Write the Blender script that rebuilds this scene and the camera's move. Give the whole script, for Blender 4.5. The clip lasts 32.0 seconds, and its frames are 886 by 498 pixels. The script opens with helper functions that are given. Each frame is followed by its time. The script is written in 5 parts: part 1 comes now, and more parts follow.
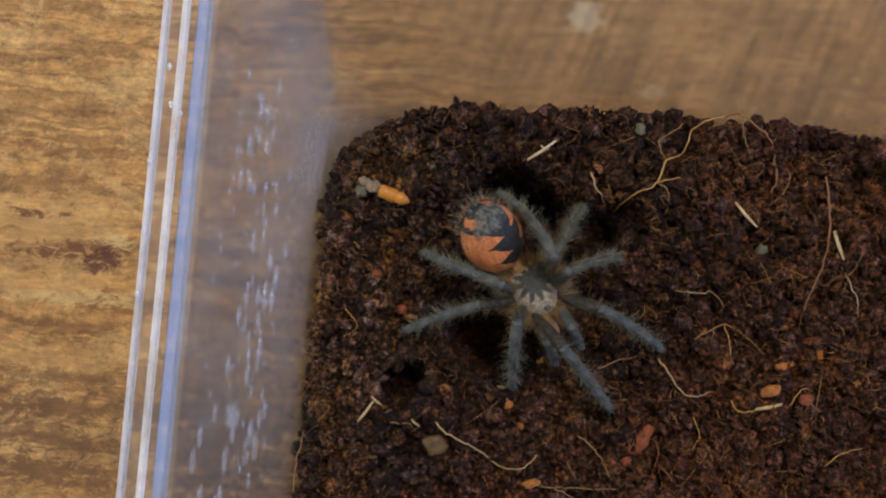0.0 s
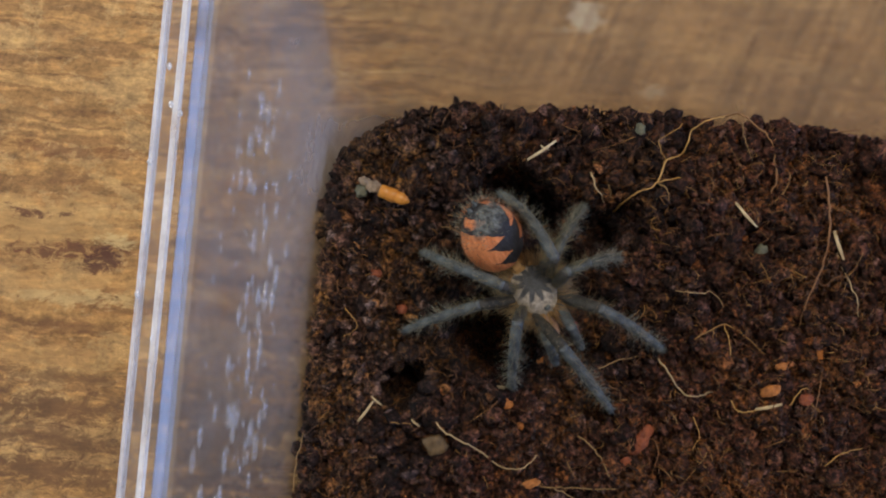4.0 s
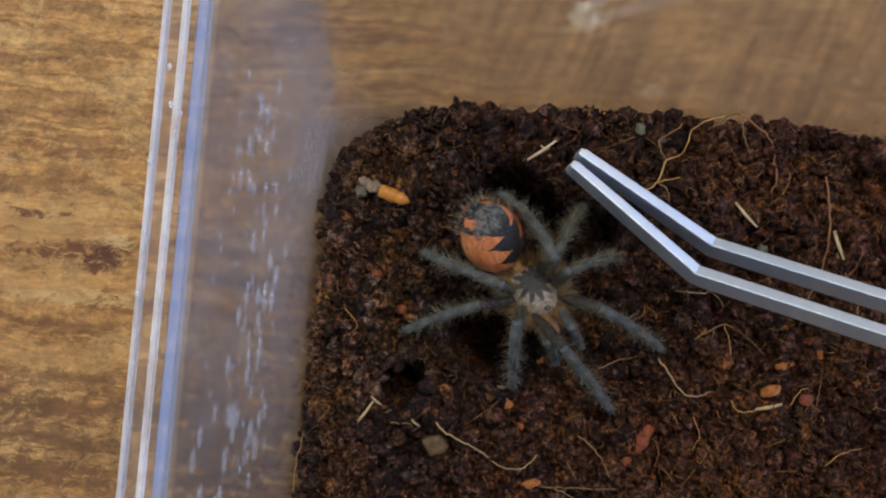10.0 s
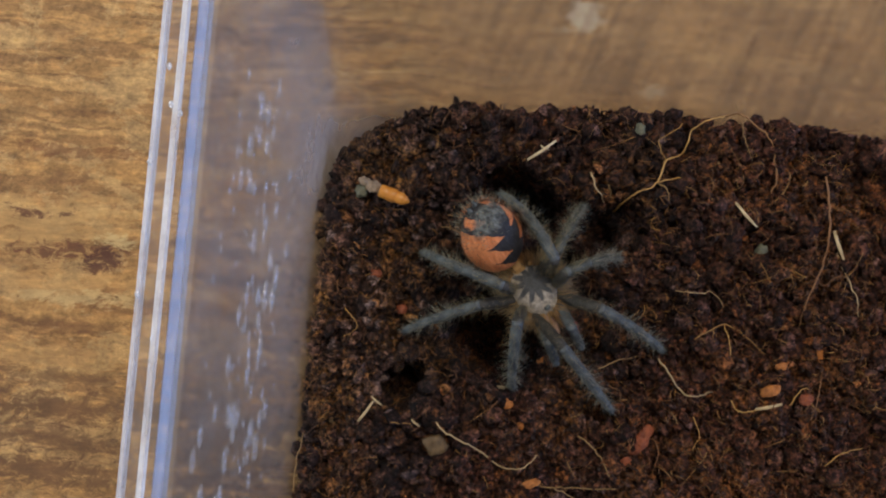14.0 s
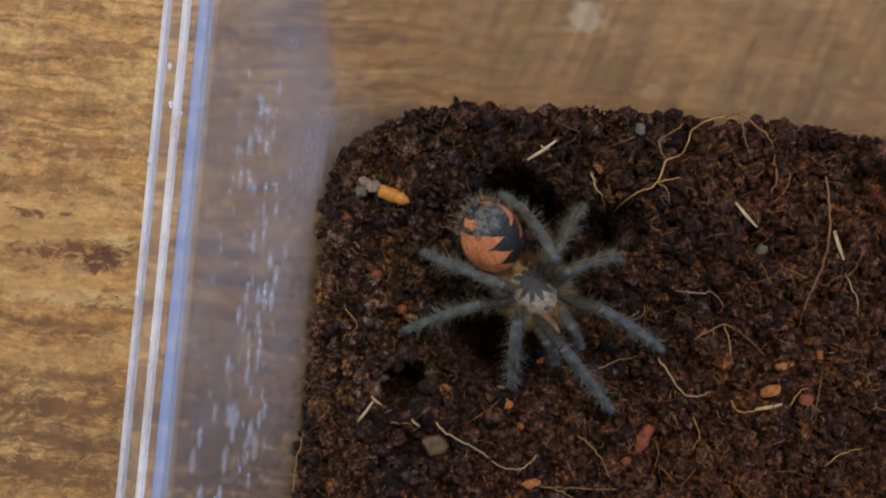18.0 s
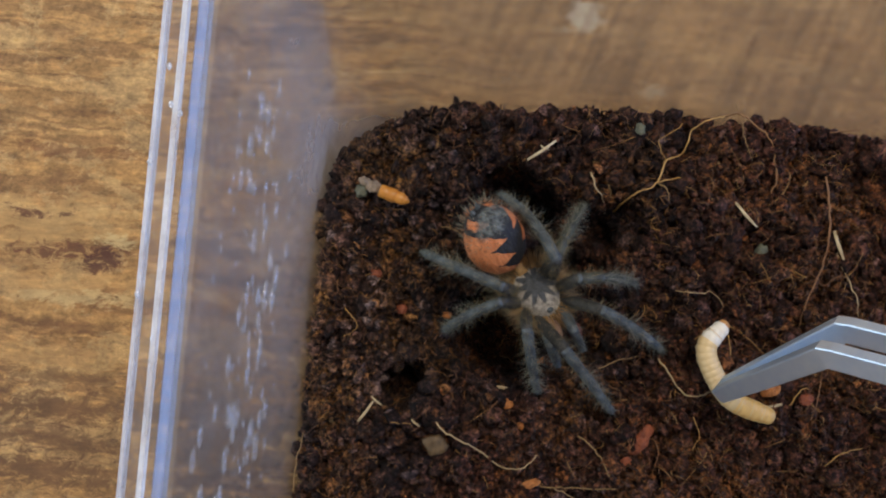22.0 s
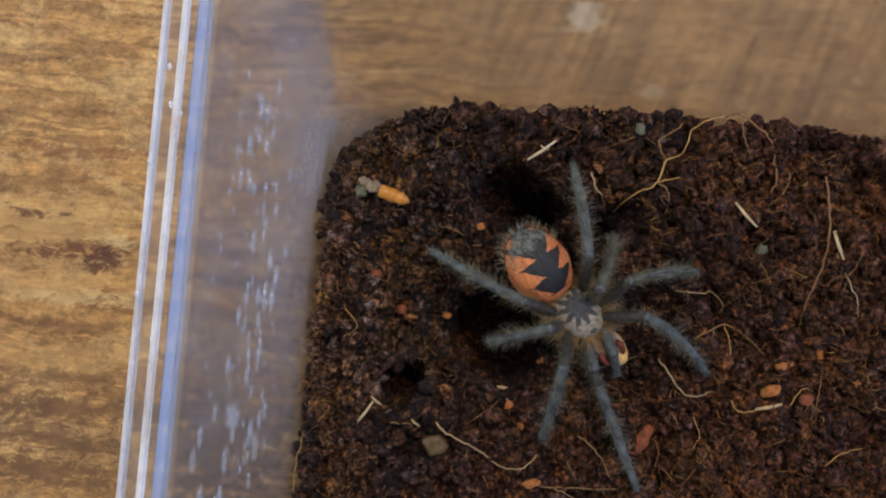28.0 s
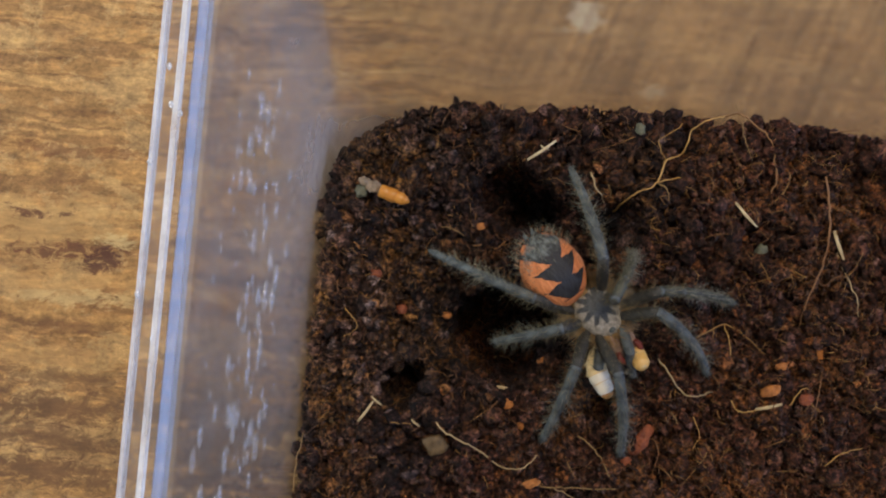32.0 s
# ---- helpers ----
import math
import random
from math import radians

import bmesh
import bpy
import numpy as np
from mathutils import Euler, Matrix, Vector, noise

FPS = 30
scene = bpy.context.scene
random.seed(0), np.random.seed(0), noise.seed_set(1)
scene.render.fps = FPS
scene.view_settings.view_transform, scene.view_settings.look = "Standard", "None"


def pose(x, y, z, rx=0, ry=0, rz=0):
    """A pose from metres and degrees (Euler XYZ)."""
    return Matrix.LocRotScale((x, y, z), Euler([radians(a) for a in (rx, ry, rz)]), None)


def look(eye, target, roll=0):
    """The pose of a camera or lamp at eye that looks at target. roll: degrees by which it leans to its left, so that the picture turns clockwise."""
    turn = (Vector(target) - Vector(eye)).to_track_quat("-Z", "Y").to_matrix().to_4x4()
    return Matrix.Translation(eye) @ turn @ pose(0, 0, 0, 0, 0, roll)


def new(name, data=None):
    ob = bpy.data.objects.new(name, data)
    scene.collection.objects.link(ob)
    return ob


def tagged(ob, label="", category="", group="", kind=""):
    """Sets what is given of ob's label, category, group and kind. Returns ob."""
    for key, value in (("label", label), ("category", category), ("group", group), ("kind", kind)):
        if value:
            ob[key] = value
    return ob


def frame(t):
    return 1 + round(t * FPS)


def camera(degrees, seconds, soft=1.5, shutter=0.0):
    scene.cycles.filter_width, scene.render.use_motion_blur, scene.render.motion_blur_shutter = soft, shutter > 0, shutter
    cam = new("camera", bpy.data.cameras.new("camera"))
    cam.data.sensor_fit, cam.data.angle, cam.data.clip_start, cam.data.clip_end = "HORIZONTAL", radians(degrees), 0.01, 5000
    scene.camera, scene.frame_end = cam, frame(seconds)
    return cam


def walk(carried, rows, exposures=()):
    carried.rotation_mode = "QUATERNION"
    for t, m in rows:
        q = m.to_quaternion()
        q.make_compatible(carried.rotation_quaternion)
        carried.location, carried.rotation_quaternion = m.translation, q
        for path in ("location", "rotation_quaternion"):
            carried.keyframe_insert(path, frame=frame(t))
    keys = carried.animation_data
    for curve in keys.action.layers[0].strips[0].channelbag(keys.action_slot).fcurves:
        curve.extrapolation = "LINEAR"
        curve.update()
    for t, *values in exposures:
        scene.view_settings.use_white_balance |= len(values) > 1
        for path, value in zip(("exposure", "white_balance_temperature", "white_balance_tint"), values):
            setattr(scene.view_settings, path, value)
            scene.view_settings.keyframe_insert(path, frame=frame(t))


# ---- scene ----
MM = 0.001          # the plan below is written in millimetres
EYE = 210.0         # height of the lens over the table
SOIL = 30.0         # mean level of the soil in the box
TURN = -5.5         # the box stands a little askew on the table

cam = camera(42.8, 32.0, soft=2.0, shutter=0.2)
walk(cam, [(0.0, pose(0, 0, EYE * MM)), (32.0, pose(0, 0, EYE * MM))],
     [(0.0, -0.33, 6800, 10), (2.0, -0.27, 6720, 10), (6.0, -0.37, 6600, 10), (9.0, -0.40, 6590, 10), (12.0, -0.40, 6560, 10), (14.0, -0.37, 6540, 10), (17.0, -0.38, 6480, 10), (19.0, -0.40, 6480, 10), (20.0, -0.50, 6450, 10), (21.0, -0.37, 6220, 9), (24.0, -0.28, 6300, 9), (28.0, -0.26, 6380, 9), (32.0, -0.24, 6640, 9)])

# ---- light: room with a window, an added west fill, a wide ceiling lamp ----
world = bpy.data.worlds.new("world")
scene.world = world
world.use_nodes = True
sky = world.node_tree.nodes.new("ShaderNodeTexSky")
sky.sky_type, sky.sun_disc, sky.sun_elevation, sky.sun_rotation = "NISHITA", False, radians(35), radians(200)
world.node_tree.links.new(sky.outputs[0], world.node_tree.nodes["Background"].inputs[0])
world.node_tree.nodes["Background"].inputs[1].default_value = 0.08
scene.view_settings.exposure = 0.0


def area_lamp(name, eye, target, w, h, power, colour):
    lamp = bpy.data.lights.new(name, "AREA")
    lamp.shape, lamp.size, lamp.size_y, lamp.energy, lamp.color = "RECTANGLE", w, h, power, colour
    ob = new(name, lamp)
    ob.matrix_world = look(eye, target)
    return ob


area_lamp("window_light", (1.93, 0.2, 0.75), (0, 0.2, 0.6), 1.9, 1.3, 33, (0.34, 0.51, 1.0))
area_lamp("ceiling_lamp", (0.35, 0.75, 1.7), (0.35, 0.75, 0), 0.7, 0.7, 23.5, (1.0, 0.835, 0.65))
# unseen lamp on the west side, added to brighten the steel
area_lamp("second_window_light", (-1.93, 0.53, 0.75), (0, 0.53, 0.6), 2.8, 1.3, 32, (0.86, 0.94, 1.0))


# ---- materials ----
class Nodes:
    """A node material with short ways to add and join nodes."""

    def __init__(self, name):
        self.mat = bpy.data.materials.new(name)
        self.mat.use_nodes = True
        self.tree = self.mat.node_tree
        self.bsdf = self.tree.nodes["Principled BSDF"]
        self.out = self.tree.nodes["Material Output"]

    def add(self, kind, **values):
        node = self.tree.nodes.new("ShaderNode" + kind)
        for key, value in values.items():
            setattr(node, key, value)
        return node

    def join(self, a, b):
        self.tree.links.new(a, b)

    def put(self, socket, value):
        if isinstance(value, (int, float)):
            socket.default_value = value
        elif isinstance(value, tuple):
            socket.default_value = (*value, 1)[:4] if socket.type == "RGBA" else value
        else:
            self.join(value, socket)

    def where(self, sx=1, sy=1, sz=1, turn=0):
        tc, mp = self.add("TexCoord"), self.add("Mapping")
        mp.inputs["Scale"].default_value = (sx, sy, sz)
        mp.inputs["Rotation"].default_value = (0, 0, radians(turn))
        self.join(tc.outputs["Object"], mp.inputs[0])
        return mp.outputs[0]

    def along(self, turn, sx, sy):
        """Object coordinates turned first and stretched after, for streaks in any direction."""
        a, b = self.add("Mapping"), self.add("Mapping")
        a.inputs["Rotation"].default_value = (0, 0, radians(turn))
        b.inputs["Scale"].default_value = (sx, sy, 1)
        self.join(self.add("TexCoord").outputs["Object"], a.inputs[0]), self.join(a.outputs[0], b.inputs[0])
        return b.outputs[0]

    def noise(self, scale, detail=4, rough=0.55, at=None, warp=0):
        n = self.add("TexNoise")
        self.join(at if at is not None else self.where(), n.inputs["Vector"])
        n.inputs["Scale"].default_value, n.inputs["Detail"].default_value = scale, detail
        n.inputs["Roughness"].default_value, n.inputs["Distortion"].default_value = rough, warp
        return n.outputs["Fac"]

    def ramp(self, fac, *stops):
        r = self.add("ValToRGB")
        el = r.color_ramp.elements
        while len(el) < len(stops):
            el.new(0.5)
        for e, (p, c) in zip(el, stops):
            e.position, e.color = p, (*c, 1) if isinstance(c, tuple) else (c, c, c, 1)
        self.join(fac, r.inputs[0])
        return r.outputs[0]

    def math(self, op, a, b=0.0, c=0.0):
        m = self.add("Math", operation=op)
        for s, v in zip(m.inputs, (a, b, c)):
            self.put(s, v)
        return m.outputs[0]

    def mix(self, fac, a, b, blend="MIX"):
        m = self.add("Mix", data_type="RGBA", blend_type=blend)
        self.put(m.inputs[0], fac), self.put(m.inputs[6], a), self.put(m.inputs[7], b)
        return m.outputs[2]

    def bump(self, height, depth, strength=1.0):
        b = self.add("Bump")
        b.inputs["Strength"].default_value, b.inputs["Distance"].default_value = strength, depth
        self.join(height, b.inputs["Height"])
        self.join(b.outputs[0], self.bsdf.inputs["Normal"])

    def done(self, colour, rough=0.6, metal=0.0, spec=0.5):
        self.put(self.bsdf.inputs["Base Color"], colour)
        self.put(self.bsdf.inputs["Roughness"], rough)
        self.put(self.bsdf.inputs["Metallic"], metal)
        self.put(self.bsdf.inputs["Specular IOR Level"], spec)
        return self.mat


def plain(name, c1, c2, scale=800, rough=0.6, depth=0.0001, metal=0.0, spec=0.5):
    """Two shades mixed by grain at two scales, with a fine relief."""
    n = Nodes(name)
    f = n.math("ADD", n.math("MULTIPLY", n.noise(scale, 5), 0.55), n.math("MULTIPLY", n.noise(scale * 0.17, 3), 0.45))
    n.bump(n.noise(scale * 1.6, 3), depth)
    return n.done(n.ramp(f, (0.36, c1), (0.64, c2)), rough, metal, spec)


def wood_material():
    n = Nodes("table_wood")
    at = n.where(1, 1, 1, 4)
    sep = n.add("SeparateXYZ")
    n.join(at, sep.inputs[0])
    wob = n.math("MULTIPLY", n.math("SUBTRACT", n.noise(16, 3, 0.5, n.where(1, 1, 1, 4)), 0.5), 0.012)
    torn = n.math("MULTIPLY", n.math("SUBTRACT", n.noise(240, 5, 0.7, n.where(0.6, 1, 1, 4)), 0.5), 0.0035)
    y = n.math("ADD", sep.outputs[1], n.math("ADD", wob, torn))
    comb = n.add("CombineXYZ")
    n.join(n.math("MULTIPLY", sep.outputs[0], 0.06), comb.inputs[0]), n.join(y, comb.inputs[1])
    bands = n.noise(150, 3, 0.6, comb.outputs[0])
    base = n.ramp(bands, (0.30, (0.150, 0.068, 0.022)), (0.39, (0.27, 0.132, 0.043)), (0.42, (0.40, 0.21, 0.068)), (0.48, (0.43, 0.232, 0.076)),
                  (0.50, (0.28, 0.142, 0.048)), (0.55, (0.33, 0.172, 0.058)), (0.57, (0.47, 0.262, 0.090)), (0.64, (0.52, 0.31, 0.118)), (0.67, (0.36, 0.19, 0.065)))
    ring = n.math("FRACT", n.math("ADD", n.math("MULTIPLY", y, 118.0), n.math("MULTIPLY", n.noise(42, 6, 0.65, n.where(0.35, 1, 1, 4), 0.5), 3.4)))
    base = n.mix(0.06, base, n.ramp(ring, (0.0, (0.46, 0.275, 0.088)), (0.45, (0.37, 0.205, 0.064)), (0.80, (0.22, 0.112, 0.034)), (0.97, (0.15, 0.07, 0.022)), (1.0, (0.42, 0.25, 0.08))))
    fine = n.noise(700, 6, 0.7, n.where(0.35, 1, 1, 4))
    mid = n.noise(120, 6, 0.65, n.where(0.38, 1, 1, 4), 0.8)
    col = n.mix(0.20, base, n.ramp(fine, (0.32, 0.18), (0.52, 0.54), (0.70, 0.88)), "OVERLAY")
    col = n.mix(0.26, col, n.ramp(mid, (0.30, 0.28), (0.46, 0.48), (0.54, 0.54), (0.70, 0.74)), "OVERLAY")
    figure = n.noise(26, 3, 0.5, n.where(0.22, 1, 1, 4), 0.4)
    lines = n.math("PINGPONG", n.math("MULTIPLY", figure, 34.0), 1.0)
    col = n.mix(n.math("MULTIPLY", n.ramp(lines, (0.0, 1.0), (0.22, 0.0)), 0.06), col, (0.12, 0.058, 0.022))
    col = n.mix(n.math("MULTIPLY", n.ramp(lines, (0.70, 0.0), (1.0, 1.0)), 0.15), col, (0.50, 0.30, 0.13))
    flecks = n.ramp(n.noise(260, 4, 0.6, n.where(0.32, 1, 1, 4), 0.5), (0.63, 0.0), (0.70, 1.0))
    col = n.mix(n.math("MULTIPLY", flecks, 0.55), col, (0.58, 0.38, 0.18))
    pores = n.ramp(n.noise(330, 5, 0.65, n.where(0.22, 1, 1, 4)), (0.34, 1.0), (0.41, 0.0))
    col = n.mix(n.math("MULTIPLY", pores, 0.35), col, (0.10, 0.045, 0.018))
    knots = n.ramp(n.noise(34, 5, 0.7, n.where(0.42, 1.5, 1, 4), 1.0), (0.655, 0.0), (0.72, 1.0))
    col = n.mix(n.math("MULTIPLY", knots, 0.8), col, (0.05, 0.02, 0.012))
    grit = n.noise(520, 6, 0.8, n.where(0.6, 1, 1, 4), 0.8)
    pale = n.noise(330, 6, 0.75, n.where(0.5, 1, 1, 4), 0.8)
    c, s = math.cos(radians(4)), math.sin(radians(4))

    def patch(col, x0, y0, lx, ly, deep, tone):
        """A bare, stained, dimmed or lit patch: centre, half length and width, strength, colour."""
        dx = n.math("DIVIDE", n.math("SUBTRACT", sep.outputs[0], (x0 * c - y0 * s) * MM), lx * MM)
        dy = n.math("DIVIDE", n.math("SUBTRACT", y, (x0 * s + y0 * c) * MM), ly * MM)
        d = n.math("SQRT", n.math("ADD", n.math("POWER", dx, 2.0), n.math("POWER", dy, 2.0)))
        d = n.math("ADD", d, n.math("MULTIPLY", n.math("SUBTRACT", pale if tone[0] > 0.3 else grit, 0.5), 5.0))
        return n.mix(n.math("MULTIPLY", n.ramp(d, (0.40, 1.0), (1.05, 0.0)), deep), col, tone)

    torn_up = n.noise(95, 7, 0.74, n.where(0.75, 1.25, 1, 4), 0.3)
    beside = n.ramp(n.math("ADD", n.math("MULTIPLY", sep.outputs[0], 16.0), n.noise(30, 3)), (0.02, 1.0), (0.42, 0.45))
    col = n.mix(n.math("MULTIPLY", beside, n.ramp(torn_up, (0.52, 0.0), (0.55, 0.6))), col, (0.50, 0.315, 0.130))
    col = n.mix(n.math("MULTIPLY", beside, n.ramp(torn_up, (0.37, 0.6), (0.40, 0.0))), col, (0.17, 0.082, 0.032))
    crisp = n.noise(420, 7, 0.8, n.where(0.8, 1, 1, 4), 0.2)
    col = n.mix(n.math("MULTIPLY", beside, 0.5), col, n.ramp(crisp, (0.36, 0.10), (0.50, 0.50), (0.64, 0.92)), "OVERLAY")
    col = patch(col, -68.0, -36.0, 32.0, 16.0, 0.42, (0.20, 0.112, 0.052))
    # seen through the box wall: that dimness is painted into the wood
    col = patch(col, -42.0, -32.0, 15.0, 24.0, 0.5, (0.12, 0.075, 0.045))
    col = patch(col, -74.0, 5.0, 18.0, 7.0, 0.6, (0.52, 0.31, 0.115))
    col = patch(col, -70.0, -7.0, 22.0, 3.6, 0.6, (0.52, 0.30, 0.11))
    col = patch(col, -74.0, -21.0, 16.0, 4.0, 0.4, (0.50, 0.30, 0.115))
    col = patch(col, -68.0, -9.6, 12.0, 1.5, 0.4, (0.62, 0.46, 0.22))
    col = patch(col, -60.0, 1.0, 5.0, 1.5, 0.7, (0.62, 0.46, 0.22))
    col = patch(col, -72.0, -30.5, 20.0, 3.4, 0.85, (0.15, 0.072, 0.028))
    col = patch(col, -70.0, -25.0, 20.0, 1.6, 0.6, (0.15, 0.072, 0.028))
    col = patch(col, -74.0, -42.0, 20.0, 3.4, 0.85, (0.15, 0.072, 0.028))
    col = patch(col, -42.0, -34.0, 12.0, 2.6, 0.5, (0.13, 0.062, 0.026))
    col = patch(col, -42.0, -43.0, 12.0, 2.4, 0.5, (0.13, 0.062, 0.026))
    # the box wall's dimming again, painted stronger lower down
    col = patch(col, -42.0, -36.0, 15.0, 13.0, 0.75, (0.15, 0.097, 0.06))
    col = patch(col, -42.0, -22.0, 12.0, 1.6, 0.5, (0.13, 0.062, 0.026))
    col = patch(col, -69.5, -0.4, 14.0, 1.9, 0.85, (0.13, 0.042, 0.016))
    col = patch(col, -63.0, -2.2, 4.6, 2.5, 0.9, (0.085, 0.026, 0.012))
    col = patch(col, -44.0, -0.4, 14.0, 1.5, 0.6, (0.10, 0.04, 0.018))
    col = patch(col, -78.0, 7.8, 4.6, 1.2, 0.9, (0.11, 0.040, 0.018))
    col = patch(col, -70.0, 7.2, 2.0, 0.8, 0.8, (0.11, 0.040, 0.018))
    col = patch(col, -69.0, 19.6, 15.0, 1.3, 0.7, (0.17, 0.062, 0.02))
    col = patch(col, -70.0, 14.6, 5.0, 1.8, 0.55, (0.17, 0.075, 0.03))
    col = patch(col, -70.0, -15.0, 14.0, 1.6, 0.5, (0.18, 0.08, 0.03))
    col = patch(col, -72.0, -36.5, 16.0, 3.2, 0.6, (0.10, 0.045, 0.02))
    col = patch(col, -48.0, 22.0, 9.0, 5.0, 0.35, (0.10, 0.045, 0.02))
    col = patch(col, 12.0, 31.0, 16.0, 2.2, 0.3, (0.10, 0.045, 0.02))
    even = n.ramp(n.math("ADD", n.math("MULTIPLY", sep.outputs[0], 16.0), n.noise(30, 3)), (0.12, 0.0), (0.55, 0.62))
    col = n.mix(even, col, (0.41, 0.235, 0.094))
    col = patch(col, 26.3, 43.5, 4.2, 3.2, 0.75, (0.66, 0.53, 0.36))
    # pale highlight near the soil's far edge, painted on the wood
    col = patch(col, 39.0, 28.6, 3.0, 1.6, 0.5, (0.60, 0.46, 0.28))
    col = n.mix(0.28, col, n.ramp(fine, (0.32, 0.22), (0.52, 0.52), (0.70, 0.8)), "OVERLAY")
    saw = n.noise(430, 3, 0.55, n.along(25, 1, 0.07))
    sawn = n.ramp(n.math("ADD", n.math("MULTIPLY", sep.outputs[0], 14.0), n.noise(30, 3)), (0.05, 0.05), (0.75, 0.36))
    col = n.mix(sawn, col, n.ramp(saw, (0.35, 0.22), (0.65, 0.8)), "OVERLAY")
    mottle = n.noise(105, 4, 0.6, n.where(0.75, 1, 1, 4), 0.3)
    col = n.mix(0.42, col, n.ramp(mottle, (0.32, 0.30), (0.5, 0.5), (0.68, 0.70)), "OVERLAY")
    col = n.mix(1.0, col, (1.04, 1.06, 1.02), "MULTIPLY")
    n.bump(n.math("ADD", fine, n.math("MULTIPLY", saw, 0.6)), 0.00008)
    return n.done(col, n.ramp(mid, (0.3, 0.45), (0.7, 0.68)))


def clear_plastic(name, haze, tint=(0.975, 0.98, 0.99), gloss=0.06, extra=0.0, uneven=True, dulled=False, milk=(0.60, 0.61, 0.63)):
    """Clear polystyrene: it lets light through, shines by its Fresnel gloss, with a thin milky film."""
    n = Nodes(name)
    n.tree.nodes.remove(n.bsdf)
    tr, gl, df = n.add("BsdfTransparent"), n.add("BsdfGlossy"), n.add("BsdfDiffuse")
    tr.inputs[0].default_value = (*tint, 1)
    gl.inputs["Roughness"].default_value = gloss
    df.inputs[0].default_value = (*milk, 1)
    fr = n.add("LayerWeight")
    fr.inputs[0].default_value = 0.5
    shine = n.math("ADD", n.math("MULTIPLY", n.math("POWER", fr.outputs["Facing"], 5.0), 0.7), 0.04)
    m1, m2 = n.add("MixShader"), n.add("MixShader")
    film = n.ramp(n.math("ADD", n.math("MULTIPLY", n.noise(140, 5, 0.6), 0.6), n.math("MULTIPLY", n.noise(1100, 4, 0.6, n.where(1, 0.22, 0.5)), 0.4)),
                  (0.35, haze * 0.45), (0.68, haze * 1.6)) if uneven else haze
    if dulled:
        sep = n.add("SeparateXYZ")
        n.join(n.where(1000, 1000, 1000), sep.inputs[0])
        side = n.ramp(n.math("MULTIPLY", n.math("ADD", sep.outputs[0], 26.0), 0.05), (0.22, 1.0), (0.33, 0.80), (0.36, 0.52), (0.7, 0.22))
        # pale reflection low in the corner, painted into the milky film
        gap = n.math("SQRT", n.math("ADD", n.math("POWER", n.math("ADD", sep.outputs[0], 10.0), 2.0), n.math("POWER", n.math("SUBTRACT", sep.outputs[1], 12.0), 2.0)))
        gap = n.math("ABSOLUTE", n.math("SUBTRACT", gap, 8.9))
        corner_sheen = n.ramp(n.math("MULTIPLY", n.math("ADD", gap, n.math("MULTIPLY", n.noise(150, 4), 3.0)), 0.1), (0.18, 0.42), (0.58, 0.0))
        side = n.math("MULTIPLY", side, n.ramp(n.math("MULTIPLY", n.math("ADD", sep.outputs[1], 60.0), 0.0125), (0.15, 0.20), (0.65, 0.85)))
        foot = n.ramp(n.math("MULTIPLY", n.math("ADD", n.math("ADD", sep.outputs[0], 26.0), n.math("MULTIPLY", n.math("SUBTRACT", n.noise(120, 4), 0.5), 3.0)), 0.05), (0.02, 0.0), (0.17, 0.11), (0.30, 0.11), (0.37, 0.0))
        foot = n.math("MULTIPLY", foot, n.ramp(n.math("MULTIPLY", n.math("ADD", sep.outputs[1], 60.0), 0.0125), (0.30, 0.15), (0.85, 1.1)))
        film = n.math("ADD", n.math("MULTIPLY", n.math("MULTIPLY", film, side), 0.85), n.math("ADD", corner_sheen, foot))
    n.put(m1.inputs[0], film)
    n.join(tr.outputs[0], m1.inputs[1]), n.join(df.outputs[0], m1.inputs[2])
    n.put(m2.inputs[0], n.math("MINIMUM", n.math("ADD", shine, extra), 1.0))
    n.join(m1.outputs[0], m2.inputs[1]), n.join(gl.outputs[0], m2.inputs[2])
    n.join(m2.outputs[0], n.out.inputs["Surface"])
    return n.mat


